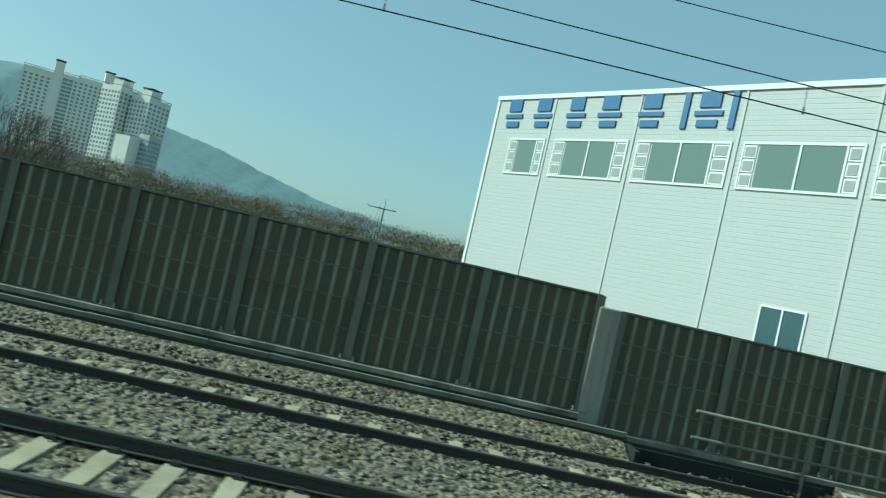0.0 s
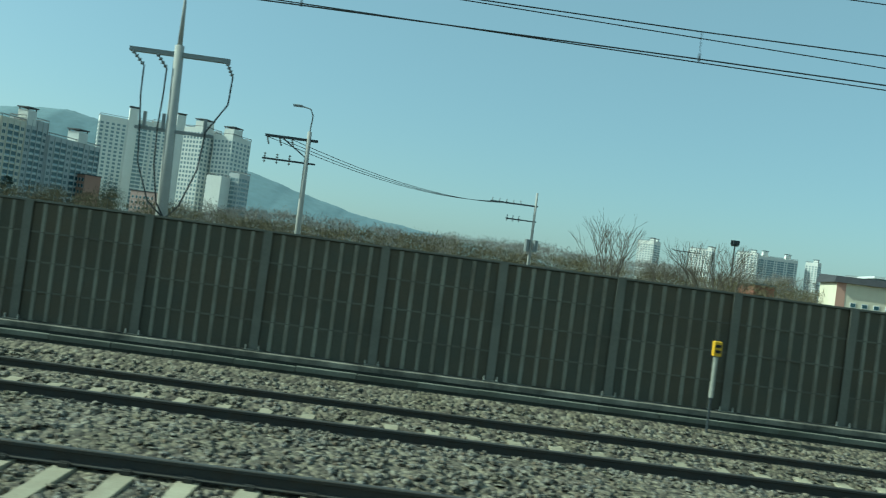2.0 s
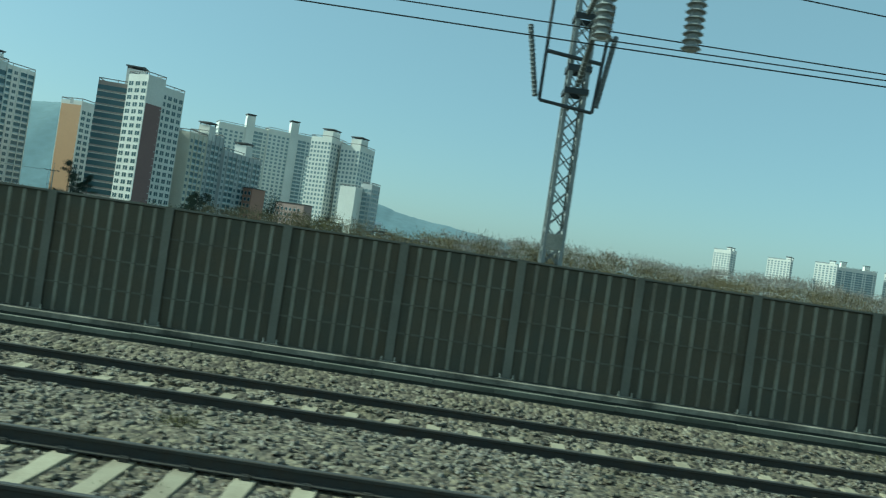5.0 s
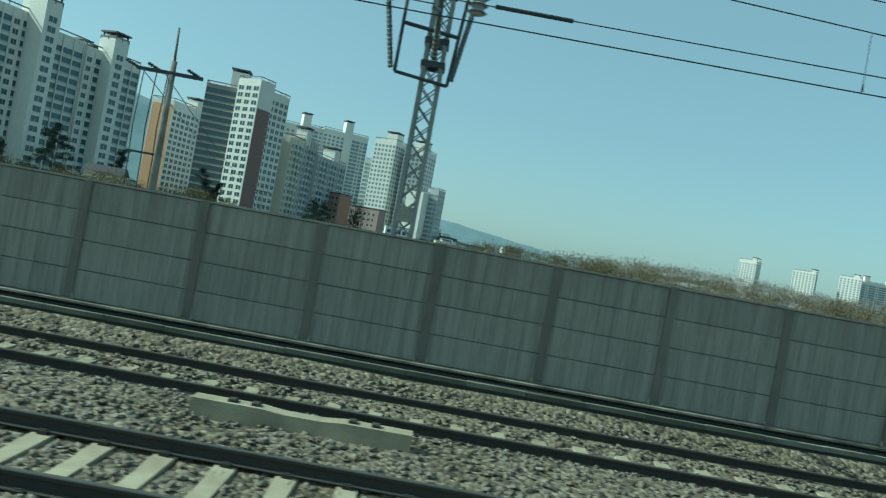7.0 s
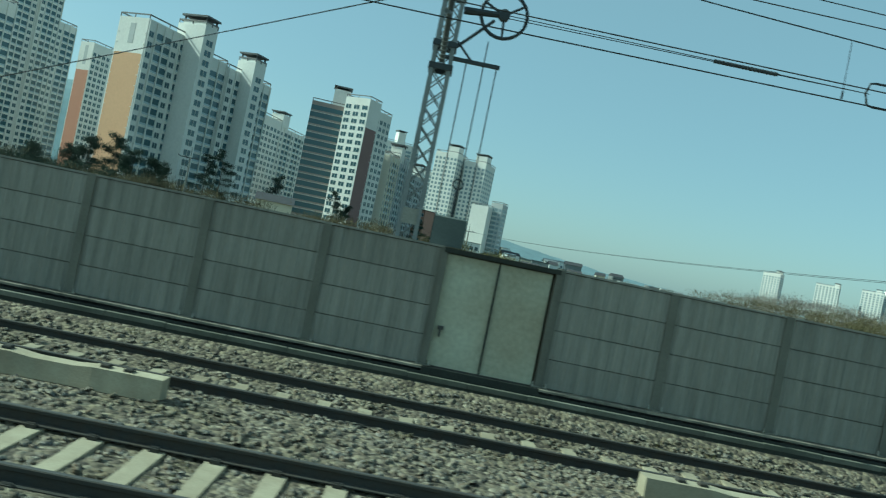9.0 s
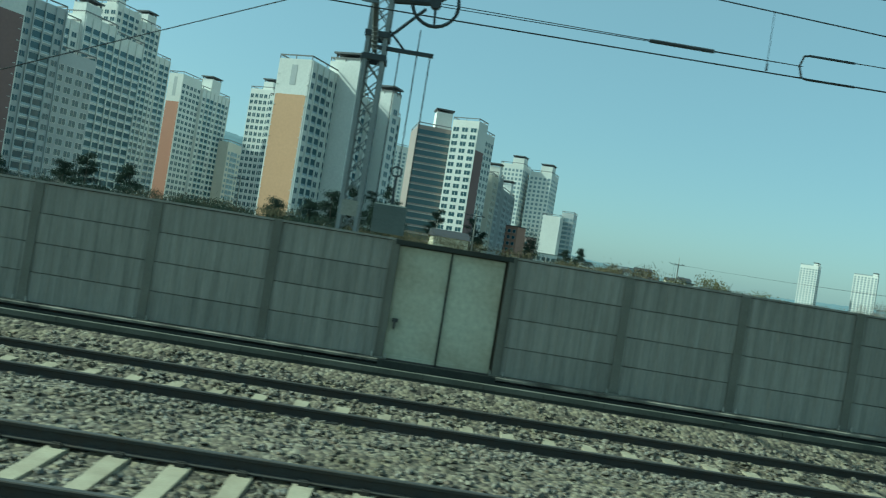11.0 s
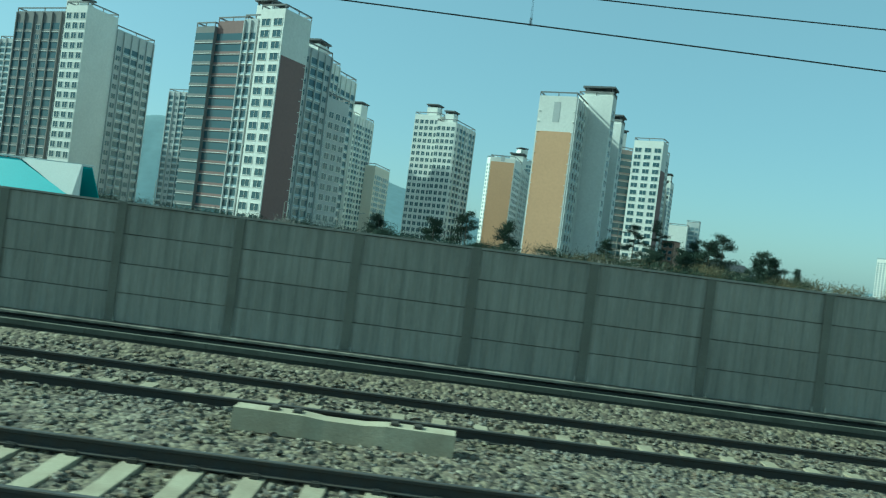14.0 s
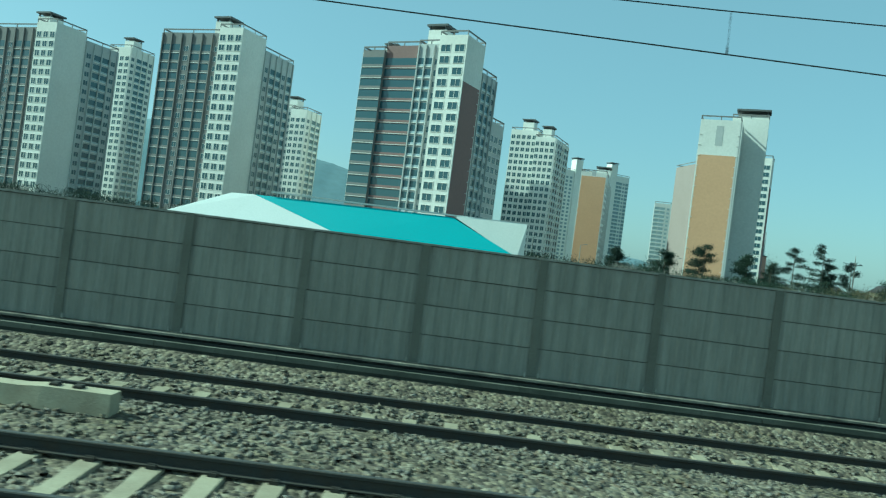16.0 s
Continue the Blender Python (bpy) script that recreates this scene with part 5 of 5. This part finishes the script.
        part("cable", Build().path([(s1, -0.08, 6.95), (s1 * 0.98, -0.1, 6.2), (lo * 1.05, -0.1, 5.4), (lo * 0.95, -0.12, 4.4), (lo * 0.5, -0.15, 3.4), (0.05, -0.18, 3.0)], 0.022, 6).mesh("cable", [WIRE]), t, None, "black drooping cable")
    for s in (-0.85, -0.35, 0.75):
        part("fuse", Build().tube((s, -0.05, 5.36), (s, -0.08, 5.75), 0.05, 0.05, 8).mesh("fuse", [PORCELAIN]), t)


def pole_lamp():
    t = thing("utility_pole", -51.7, 36.8, -0.6, "grey utility pole with a street light and insulator arms", "utility pole", "utility poles")
    part("shaft", Build().tube((0, 0, 0), (-0.1, 0, 8.2), 0.17, 0.10, 12).mesh("shaft", [POLE_CONCRETE], True), t)
    part("lamp_arm", Build().path([(-0.1, 0, 8.2), (-0.05, 0, 9.0), (-0.2, 0, 9.3), (-0.7, 0, 9.4)], 0.035).mesh("lamp_arm", [GALV]), t)
    part("lamp_head", Build().box(-1.05, -0.6, -0.1, 0.1, 9.34, 9.44, 0, None, 0.03).mesh("lamp_head", [GALV]), t)
    a = part("crossarm", Build().box(-2.2, 0.35, -0.06, 0.06, 7.72, 7.84).mesh("crossarm", [DARK_STEEL]), t)
    b2 = part("crossarm", Build().box(-2.2, 0.35, -0.05, 0.05, 6.62, 6.7).mesh("crossarm", [DARK_STEEL]), t)
    part("brace", Build().tube((-1.3, 0, 7.7), (-0.1, 0, 6.9), 0.03).mesh("brace", [DARK_STEEL]), t)
    for s in (-2.1, -1.5, -0.9):
        part("insulator", insulator(Build(), (s, 0, 7.72), (s + 0.12, 0, 7.35), 4, 0.07).mesh("insulator", [PORCELAIN]), a)
        part("insulator", insulator(Build(), (s, 0, 6.95), (s, 0, 6.45), 4, 0.08).mesh("insulator", [PORCELAIN]), b2)


def pole_far(x, y, name_label):
    t = thing("utility_pole", x, y, -0.6, name_label, "utility pole", "utility poles")
    part("shaft", Build().tube((0, 0, 0), (0, 0, 9.6), 0.17, 0.09, 10).mesh("shaft", [POLE_CONCRETE], True), t)
    a = part("crossarm", Build().box(-3.9, 0.2, -0.06, 0.06, 8.4, 8.52).mesh("crossarm", [DARK_STEEL]), t)
    b2 = part("crossarm", Build().box(-2.4, 0.2, -0.06, 0.06, 7.1, 7.2).mesh("crossarm", [DARK_STEEL]), t)
    for s in (-3.7, -3.1, -2.5, -1.9, -1.3):
        part("insulator", insulator(Build(), (s, 0, 8.35), (s, 0, 8.8), 3, 0.09).mesh("insulator", [PORCELAIN]), a)
    for s in (-2.3, -1.8, -1.3):
        part("insulator", insulator(Build(), (s, 0, 6.95), (s, 0, 7.5), 3, 0.1).mesh("insulator", [PORCELAIN]), b2)
    tr = part("transformer", Build().tube((-0.35, -0.2, 4.6), (-0.35, -0.2, 5.6), 0.22, 0.22, 12).mesh("transformer", [GALV]), t)
    part("transformer", Build().tube((0.35, -0.2, 4.6), (0.35, -0.2, 5.6), 0.22, 0.22, 12).mesh("transformer", [GALV]), t)


def pole_cross(x, y, h, label, arm=1.3):
    t = thing("utility_pole", x, y, -0.6, label, "utility pole", "utility poles")
    part("shaft", Build().tube((0, 0, 0), (-0.05, 0, h - 1.2), 0.16, 0.10, 12).tube((-0.05, 0, h - 1.2), (-0.1, 0, h), 0.05, 0.04, 8).mesh("shaft", [LID_STONE], True), t)
    a = part("crossarm", Build().box(-arm, arm * 0.8, -0.06, 0.06, h - 1.7, h - 1.58).box(-0.5, 0.5, -0.5, -0.42, h - 1.75, h - 1.65).mesh("crossarm", [DARK_STEEL]), t)
    part("crossarm", Build().box(-1.15, 0.1, -0.04, 0.04, h - 4.6, h - 4.53).mesh("crossarm", [DARK_STEEL]), t)
    for s in (-arm, -0.5, arm * 0.7):
        part("insulator", insulator(Build(), (s, 0, h - 1.6), (s - 0.45, 0, h - 1.42), 5, 0.075, 0.04).mesh("insulator", [DARK_STEEL]), a)
    for s in (-1.0, -0.55, -0.15):
        part("cable", Build().path([(s, -0.1, h - 1.65), (s - 0.05, -0.12, h - 3.6), (s, -0.12, h - 4.8), (s * 0.9, -0.12, 1.0)], 0.02, 5).mesh("cable", [WIRE]), t, None, "black drooping cable")


pole_tall()
pole_lamp()
pole_far(-36.9, 64.2, "distant utility pole with twin transformers and insulator arms")
pole_cross(-172.3, 26.9, 8.95, "utility pole with a crossarm and black cables")
pole_cross(-4.5, 120, 11.0, "distant utility pole with crossarms", 2.4)
pole_cross(26, 135, 9.0, "distant utility pole with crossarms", 2.0)
pole_cross(-246.5, 118, 11.0, "distant utility pole with crossarms", 1.6)
pole_cross(-289, 140, 12.0, "distant utility pole with crossarms", 1.8)
pole_cross(-200, 160, 10.0, "distant utility pole with a crossarm among scrub", 1.6)


def slung(p, q, sag, label):
    p, q = Vector(p), Vector(q)
    wire([p.lerp(q, k / 14) - Vector((0, 0, sag * 4 * (k / 14) * (1 - k / 14))) for k in range(15)], 0.018, label, "service_cable")


for k in range(3):
    slung((-53.8 + 0.6 * k, 36.8, 7.12), (-40.6 + 0.6 * k, 64.2, 7.85), 0.7, "service cable slung between two utility poles")
for k in range(2):
    slung((-173.5 + 0.8 * k, 26.9, 6.77), (-201.2 + 1.0 * k, 160, 7.8), 1.2, "long service cable slung to a distant pole")
# thin lamp posts along the road behind the barrier
for x, y, h in ((-385.5, 150, 9), (-378.5, 150, 9.5), (-366, 165, 9), (-356, 165, 9), (-345, 170, 9), (-338, 150, 8), (-448, 120, 10), (-431, 110, 9), (-316, 160, 8), (-352, 150, 8)):
    t = thing("street_lamp", x, y, -0.8, "slim pale street lamp post behind the barrier", "street lamp", "street lamps")
    part("post", Build().tube((0, 0, 0), (0, 0, h), 0.11, 0.07, 8).mesh("post", [CONCRETE]), t)
    part("arm", Build().tube((0, 0, h), (0.9, 0, h + 0.25), 0.05, 0.04, 6).mesh("arm", [GALV]), t)
    part("lamp_head", Build().box(0.7, 1.3, -0.12, 0.12, h + 0.2, h + 0.32, 0, None, 0.03).mesh("lamp_head", [GALV]), t)
fl = thing("floodlight_mast", 94.7, 350.4, -0.8, "tall slim floodlight mast with a lamp cluster", "floodlight mast")
part("pole", Build().tube((0, 0, 0), (0, 0, 28), 0.45, 0.3, 10).mesh("pole", [DARK_STEEL]), fl)
part("platform", Build().tube((0, 0, 27.6), (0, 0, 28.3), 1.5, 1.9, 12).mesh("platform", [DARK_STEEL]), fl)
for k in range(6):
    a_ = k * math.pi / 3
    part("lamp", Build().box(-0.6, 0.6, -0.4, 0.4, 28.4, 30.2, 0, pose(1.4 * math.cos(a_), 1.4 * math.sin(a_), 0)).mesh("lamp", [DARK_STEEL]), fl)

# ---- gates, markers, spare sleepers ----
GATE = material("pale_green_gate_sheet", (0.52, 0.525, 0.40), 0.7, (0.36, 0.32, 0.22), 1.2, 12, 0.45, 0.08)


def gate(x0, label):
    t = thing("barrier_gate", x0, FY, Z0, label, "gate", "barrier gates")
    for s in (0.06, 0.98):
        leaf = part("leaf", Build().box(s, s + 0.9, 0.04, 0.075, 0.0, 1.9, 0, None, 0.004).mesh("leaf", [GATE]), t, None, "stained pale sheet leaf")
        for z0_, z1_ in ((1.82, 1.9), (0, 0.06)):
            part("leaf_rim", Build().box(s, s + 0.9, 0.02, 0.04, z0_, z1_).mesh("leaf_rim", [GATE]), leaf)
    part("stile", Build().box(0.955, 0.985, 0.0, 0.09, 0.0, 1.9).mesh("stile", [CONCRETE_DARK]), t)
    part("latch", Build().box(0.14, 0.24, -0.03, 0.03, 0.62, 0.68).box(0.17, 0.2, -0.05, 0.03, 0.5, 0.66).mesh("latch", [RAIL_TOP]), t, None, "bright metal latch")
    part("lintel", Build().box(0.0, 2.0, -0.06, 0.13, 1.92, 2.0).mesh("lintel", [CONCRETE_DARK]), t)
    part("backing", Build().box(0.0, 2.0, 0.10, 0.12, 0.0, 1.92).mesh("backing", [FENCE_DARK]), t)
    for s in (0.02, 1.98):
        part("post", Build().box(s - 0.05, s + 0.05, -0.05, 0.13, -0.05, 2.0).mesh("post", [POST_STEEL]), t)
    part("sill", Build().box(0, 2, -0.13, 0.2, -0.4, -0.02).mesh("sill", [CONCRETE_DARK]), t)


gate(-208.0, "pale two-leaf sheet gate with rust stains in the barrier")
gate(-254.0, "pale two-leaf sheet gate in the grey barrier")

for x0_, turn in ((-17.75, 2.5), (-15.05, -1.5), (-164.5, 0.5), (-205.3, 1.5), (-203.05, -1.0), (-197.55, 2.0), (-194.95, -1.0), (-190.0, 1.2), (-213.5, 1.0), (-371.8, -1.0), (-300.6, 1), (-322.7, -1), (-348.4, 0.6), (-291.4, 1.4), (-283.7, -1)):
    wv = Build()
    L = 2.55
    for sx, hz, hw in ((0, 0.255, 0.13), (0.8, 0.255, 0.13), (1.05, 0.23, 0.12), (1.5, 0.23, 0.12), (1.75, 0.255, 0.13), (L, 0.255, 0.13)):
        wv.v += [(sx, -hw - 0.02, 0), (sx, hw + 0.02, 0), (sx, hw, hz), (sx, -hw, hz)]
    wv.f += [(3, 2, 1, 0), (20, 21, 22, 23)]
    for s in range(5):
        wv.f += [(4 * s + a, 4 * s + (a + 1) % 4, 4 * s + 4 + (a + 1) % 4, 4 * s + 4 + a) for a in range(4)]
    wv.i += [0] * len(wv.f)
    st = thing("spare_sleeper", x0_, 8.8 + 0.04 * math.sin(x0_), -0.11 if x0_ == -164.5 else -0.045, "spare concrete sleeper lying lengthwise on the ballast", "sleeper", "spare sleepers", turn=turn)
    part("body", wv.mesh("body", [SLEEPER]), st)
    for sx in (0.45, 0.72, 1.85, 2.12):
        part("shoulder", Build().box(sx - 0.05, sx + 0.05, -0.06, 0.06, 0.25, 0.295, 0, None, 0.012).mesh("shoulder", [RAIL_STEEL]), st, None, "rusty iron shoulder")


def marker(x, label, sleeve, plate):
    t = thing("line_marker", x, 12.28, 0.05, label, "line marker", "line markers")
    part("post", Build().tube((0, 0, 0), (0, 0, 0.75), 0.022, 0.022, 8).mesh("post", [DARK_STEEL]), t)
    part("sleeve", Build().tube((0, 0, 0.6), (0, 0, 1.28), 0.036, 0.036, 10).mesh("sleeve", [sleeve]), t, None, "pale sleeve")
    pl = part("plate", Build().box(-0.06, 0.06, -0.05, 0.05, 1.28, 1.52, 0, None, 0.01).mesh("plate", [plate]), t, None, "yellow plate")
    for z in (1.33, 1.42):
        part("mark", Build().box(-0.045, 0.045, -0.054, -0.05, z, z + 0.05).mesh("mark", [BLACK]), pl, None, "black bar")


marker(-40.45, "slim pale line marker post with a yellow plate", CONCRETE, YELLOW)
marker(-262.15, "slim grey line marker post with a dulled yellow plate", CONCRETE, DULLED_YELLOW)
km = thing("distance_stone", -198.25, 12.15, -0.1, "small grey concrete distance stone with a rounded head", "distance stone")
part("foot", Build().box(-0.14, 0.14, -0.12, 0.12, 0.0, 0.38, 0, None, 0.03).mesh("foot", [LID_STONE]), km)
part("head", Build().box(-0.10, 0.10, -0.10, 0.10, 0.38, 0.64, 0, None, 0.05).mesh("head", [LID_STONE]), km)
part("mark", Build().box(-0.05, 0.05, -0.106, -0.10, 0.48, 0.55).mesh("mark", [BLACK]), km, None, "black bar")
# a pale length of pipe on the trough, drawn as a flat strip
solo("loose_pale_pipe", Build().box(-0.6, 0.6, -0.05, 0.05, 0, 0.03, 0, None, 0.008).mesh("loose_pale_pipe", [WHITE_SHEET]), "thin pale pipe lying askew on the trough", "lid", m=pose(-34.8, 12.45, 0.28, 6, 0, -8))

# ---- planting ----
TWIG = material("bare_twig_bark", (0.13, 0.108, 0.082), 0.95, (0.09, 0.075, 0.055), 0.5, 6, 0.5, 0.0)
TWIG_WARM = material("dry_scrub", (0.135, 0.112, 0.058), 0.95, (0.085, 0.075, 0.042), 0.06, 2, 0.5, 0.0)
# paled and greyed so that the colour carries distance haze
WOODS = material("winter_woods", (0.235, 0.218, 0.19), 0.95, (0.175, 0.162, 0.142), 0.05, 1, 0.5, 0.0)
PINE = material("pine_needles", (0.030, 0.050, 0.030), 0.9, (0.018, 0.032, 0.022), 0.3, 4, 0.5, 0.0)
OLIVE = material("yellowing_shrub", (0.13, 0.12, 0.05), 0.9, (0.085, 0.08, 0.03), 0.3, 4, 0.5, 0.0)


def blades(seed, centres, per, spread, height, width, lean, mat, name):
    """Many thin twigs or leaves: slim triangles that fan out round each centre (x, y, z, size)."""
    r = np.random.RandomState(seed)
    c = np.repeat(np.array(centres, float), per, axis=0)
    n = len(c)
    s = c[:, 3:4]
    off = r.normal(0, 1, (n, 3)) * np.array(spread) * s
    off[:, 2] = np.abs(off[:, 2]) if lean < 1 else off[:, 2]
    root = c[:, :3] + off
    way = r.normal(0, lean, (n, 3))
    way[:, 2] += 1.0 if lean < 1 else 0.2
    way /= np.linalg.norm(way, axis=1, keepdims=True)
    tip = root + way * (height * s * r.uniform(0.5, 1.3, (n, 1)))
    side = np.cross(way, r.normal(0, 1, (n, 3)))
    side /= np.linalg.norm(side, axis=1, keepdims=True)
    side *= width * s * r.uniform(0.6, 1.4, (n, 1))
    v = np.stack([root - side, root + side, tip], 1).reshape(-1, 3)
    me = bpy.data.meshes.new(name)
    me.vertices.add(3 * n)
    me.vertices.foreach_set("co", v.reshape(-1))
    me.loops.add(3 * n)
    me.loops.foreach_set("vertex_index", np.arange(3 * n, dtype=np.int32))
    me.polygons.add(n)
    me.polygons.foreach_set("loop_start", np.arange(0, 3 * n, 3, dtype=np.int32))
    me.materials.append(mat)
    me.update(calc_edges=True)
    return me


def belt(seed, x0, x1, y0, y1, n, size, top, mat, name, label, per=60, bottom=-0.5):
    r = np.random.RandomState(seed)
    cs = []
    for _ in range(n):
        x, y = r.uniform(x0, x1), r.uniform(y0, y1)
        big = 0.65 + 0.5 * (0.5 + 0.5 * noise.noise(Vector((x * 0.05, y * 0.02, seed)))) + r.uniform(-0.12, 0.12)
        for f in (0.05, 0.3, 0.55, 0.75):
            cs.append((x + r.normal(0, size * 0.3), y, bottom + (top - bottom) * big * f, size * (1.1 - 0.35 * f)))
    solo(name, blades(seed, cs, int(per * 1.4), (0.48, 0.48, 0.30), 0.24, 0.021, 0.95, mat, name), label, "trees", kind="stuff")


belt(17, -270, -112, 200, 235, 200, 2.4, 4.6, WOODS, "winter_woods", "low belt of bare grey-brown winter trees", 80)
belt(11, -118, 60, 200, 235, 300, 3.6, 11.5, WOODS, "winter_woods", "belt of bare grey-brown winter trees", 80)
belt(12, -155, 40, 110, 150, 310, 2.2, 6.6, TWIG_WARM, "dry_scrub", "warm brown dry scrub behind the barrier", 80)
belt(18, -205, -155, 110, 150, 80, 1.8, 3.6, TWIG_WARM, "dry_scrub", "low dry grass and scrub behind the barrier", 80)
belt(13, 30, 260, 240, 330, 240, 3.0, 7.0, WOODS, "winter_woods", "distant bare brown trees before the pale towers", 70)
belt(14, -300, -215, 120, 150, 90, 2.6, 5.2, TWIG_WARM, "dry_scrub", "brown dry scrub among pines", 90)
belt(15, -470, -260, 118, 140, 190, 2.6, 4.9, PINE, "evergreen_hedge", "dark evergreen hedge below the apartment towers", 120)
belt(16, -470, -290, 95, 112, 120, 2.0, 3.6, WOODS, "winter_woods", "low bare shrubs behind the barrier", 80)


def pine(x, y, h, label="dark green pine with an uneven layered crown"):
    t = thing("pine_tree", x, y, -0.8, label, "pine tree", "pine trees")
    r = random.Random(int(abs(x * 13 + y)))
    part("trunk", Build().tube((0, 0, 0), (0.15, 0, h * 0.55), 0.16, 0.11, 7).tube((0.15, 0, h * 0.55), (0.1, 0.1, h * 0.97), 0.11, 0.03, 6).mesh("trunk", [TWIG]), t)
    lim = Build()
    cs = []
    for k in range(20):
        f = 0.22 + 0.76 * k / 20
        a, l = r.uniform(0, 6.28), (1 - f) * h * 0.40 + 0.6
        e = (math.cos(a) * l, math.sin(a) * l, f * h + r.uniform(-0.2, 0.5))
        lim.tube((0.12, 0, f * h - 0.3), e, 0.05, 0.015, 5)
        for q in (0.45, 0.75, 1.0):
            cs.append((e[0] * q, e[1] * q, f * h - 0.3 + (e[2] - f * h + 0.3) * q, 0.85))
    part("limb", lim.mesh("limb", [TWIG]), t)
    part("crown", blades(int(abs(x)) + 5, cs, 130, (0.6, 0.6, 0.32), 0.36, 0.075, 1.4, PINE, "crown"), t, None, "dark needle clumps")


for x, y, h in ((-279, 198, 11.5), (-270, 205, 17), (-264.6, 200, 18.5), (-251.5, 210, 15), (-240, 245, 16), (-236, 250, 12), (-272, 140, 11.5), (-268.5, 143, 13), (-263, 138, 10), (-276, 142, 9), (-259.5, 140, 9.5),
                (-282, 140, 8), (-309, 140, 10), (-317, 140, 10.8), (-323, 144, 9), (-333, 139, 8), (-201, 255, 12), (-206, 262, 11), (-213, 300, 14)):
    pine(x, y, h)


def bare_tree(x, y, h, seed, label):
    t = thing("bare_tree", x, y, -0.7, label, "tree", "bare trees")
    r = random.Random(seed)
    b = Build()

    def grow(p, d, l, rad, depth):
        q = p + d * l
        b.tube(p, q, rad, rad * 0.68, 6 if depth < 2 else 4, 0, False)
        if depth >= 5:
            return
        for k in range(3 if depth < 3 else 2):
            n = Vector((r.gauss(0, 0.34), r.gauss(0, 0.34), r.uniform(-0.05, 0.2)))
            grow(q, (d + n).normalized(), l * r.uniform(0.62, 0.85), rad * 0.62, depth + 1)

    trunk = Build().tube((0, 0, 0), (0, 0, h * 0.16), h * 0.022, h * 0.018, 9)
    part("trunk", trunk.mesh("trunk", [TWIG]), t)
    for k in range(6):
        a = k * 1.05 + r.uniform(-0.3, 0.3)
        grow(Vector((0, 0, h * 0.155)), Vector((math.cos(a) * 0.38, math.sin(a) * 0.38, 1)).normalized(), h * 0.26, h * 0.0075, 1)
    part("crown", b.mesh("crown", [TWIG]), t, None, "fan of bare upright branches")


bare_tree(-31.2, 59.7, 8.8, 3, "leafless tree with a fan of upright branches")
bare_tree(-26.3, 51.5, 7.4, 5, "leafless tree with many thin branches")
bare_tree(-24.6, 52.5, 6.8, 8, "leafless tree with thick forked limbs")
bare_tree(-28.6, 54, 5.6, 9, "small leafless tree with thin upright twigs")


def shrub(x, y, w, h, mat, label, seed):
    t = thing("shrub", x, y, -0.7, label, "shrub", "shrubs")
    r = random.Random(seed)
    stem = Build()
    cs = []
    for k in range(14):
        a, l = r.uniform(0, 6.28), r.uniform(0.2, 1) * w / 2
        e = (math.cos(a) * l, math.sin(a) * l * 0.7, h * r.uniform(0.35, 0.95) * (1 - 0.35 * l / (w / 2)))
        stem.tube((0, 0, 0), e, 0.05, 0.015, 5)
        cs.append((*e, 0.9))
        cs.append((e[0] * 0.7, e[1] * 0.7, e[2] * 0.6, 0.9))
    part("stem", stem.mesh("stem", [TWIG]), t)
    part("foliage", blades(seed, cs, 150, (w * 0.12, w * 0.10, h * 0.10), 0.30 * max(1, w / 6), 0.06 * max(1, w / 6), 1.3, mat, "foliage"), t)


for k, (x, y, w, h, mat, lab) in enumerate([(-204, 130, 9, 6.2, OLIVE, "yellowing shrub behind the barrier"), (-209, 134, 8, 5.6, OLIVE, "yellowing shrub behind the barrier"), (-205, 374, 14, 25, PINE, "round dark evergreen tree with dense foliage"),
                                            (-136, 120, 8, 5.8, OLIVE, "dry yellow shrub behind the barrier"), (-196, 125, 7, 5.4, OLIVE, "yellowing shrub behind the barrier"), (-190, 190, 10, 6.5, OLIVE, "tall yellowing thicket behind the scrub"),
                                            (-215, 140, 6, 4.3, PINE, "dark evergreen shrub below the towers"), (-230, 142, 7, 4.8, PINE, "dark evergreen shrub below the towers"), (-330, 128, 7, 6.5, PINE, "dark evergreen shrub below the towers")]):
    shrub(x, y, w, h, mat, lab, 40 + k)

# weeds and moss between the stones
r_ = np.random.RandomState(21)
wx = r_.uniform(X1 + 20, X0 - 20, 2600)
wy = np.where(r_.rand(2600) < 0.5, r_.uniform(6.1, 7.3, 2600), np.where(r_.rand(2600) < 0.5, r_.uniform(7.7, 9.6, 2600), r_.uniform(11.7, 12.3, 2600)))
keep = np.array([noise.noise(Vector((a * 0.25, b * 0.6, 3))) > 0.12 for a, b in zip(wx, wy)])
solo("dry_weeds", blades(22, [(a, b, bed_z(b), 1.0) for a, b in zip(wx[keep], wy[keep])], 14, (0.07, 0.06, 0.01), 0.07, 0.006, 0.6, OLIVE, "dry_weeds"), "thin dry yellow weeds among the ballast", "weeds", kind="stuff")

# low weed clumps on the ballast
for k, (x, y, w) in enumerate(((-118.0, 8.6, 0.4), (-140.5, 8.9, 0.35), (-227.0, 8.5, 0.35), (-74.0, 8.9, 0.3), (-266.5, 8.0, 0.4))):
    cl = blades(70 + k, [(0.3 * w * math.cos(q), 0.3 * w * math.sin(q), 0, 1.0) for q in range(7)], 26, (0.3 * w, 0.2 * w, 0.02), 0.11, 0.007, 0.7, OLIVE, "weed_clump")
    solo("weed_clump", cl, "low dry olive weed clump growing in the ballast", "weed", "weed clumps", "stuff", m=pose(x, y, bed_z(y) - 0.01))
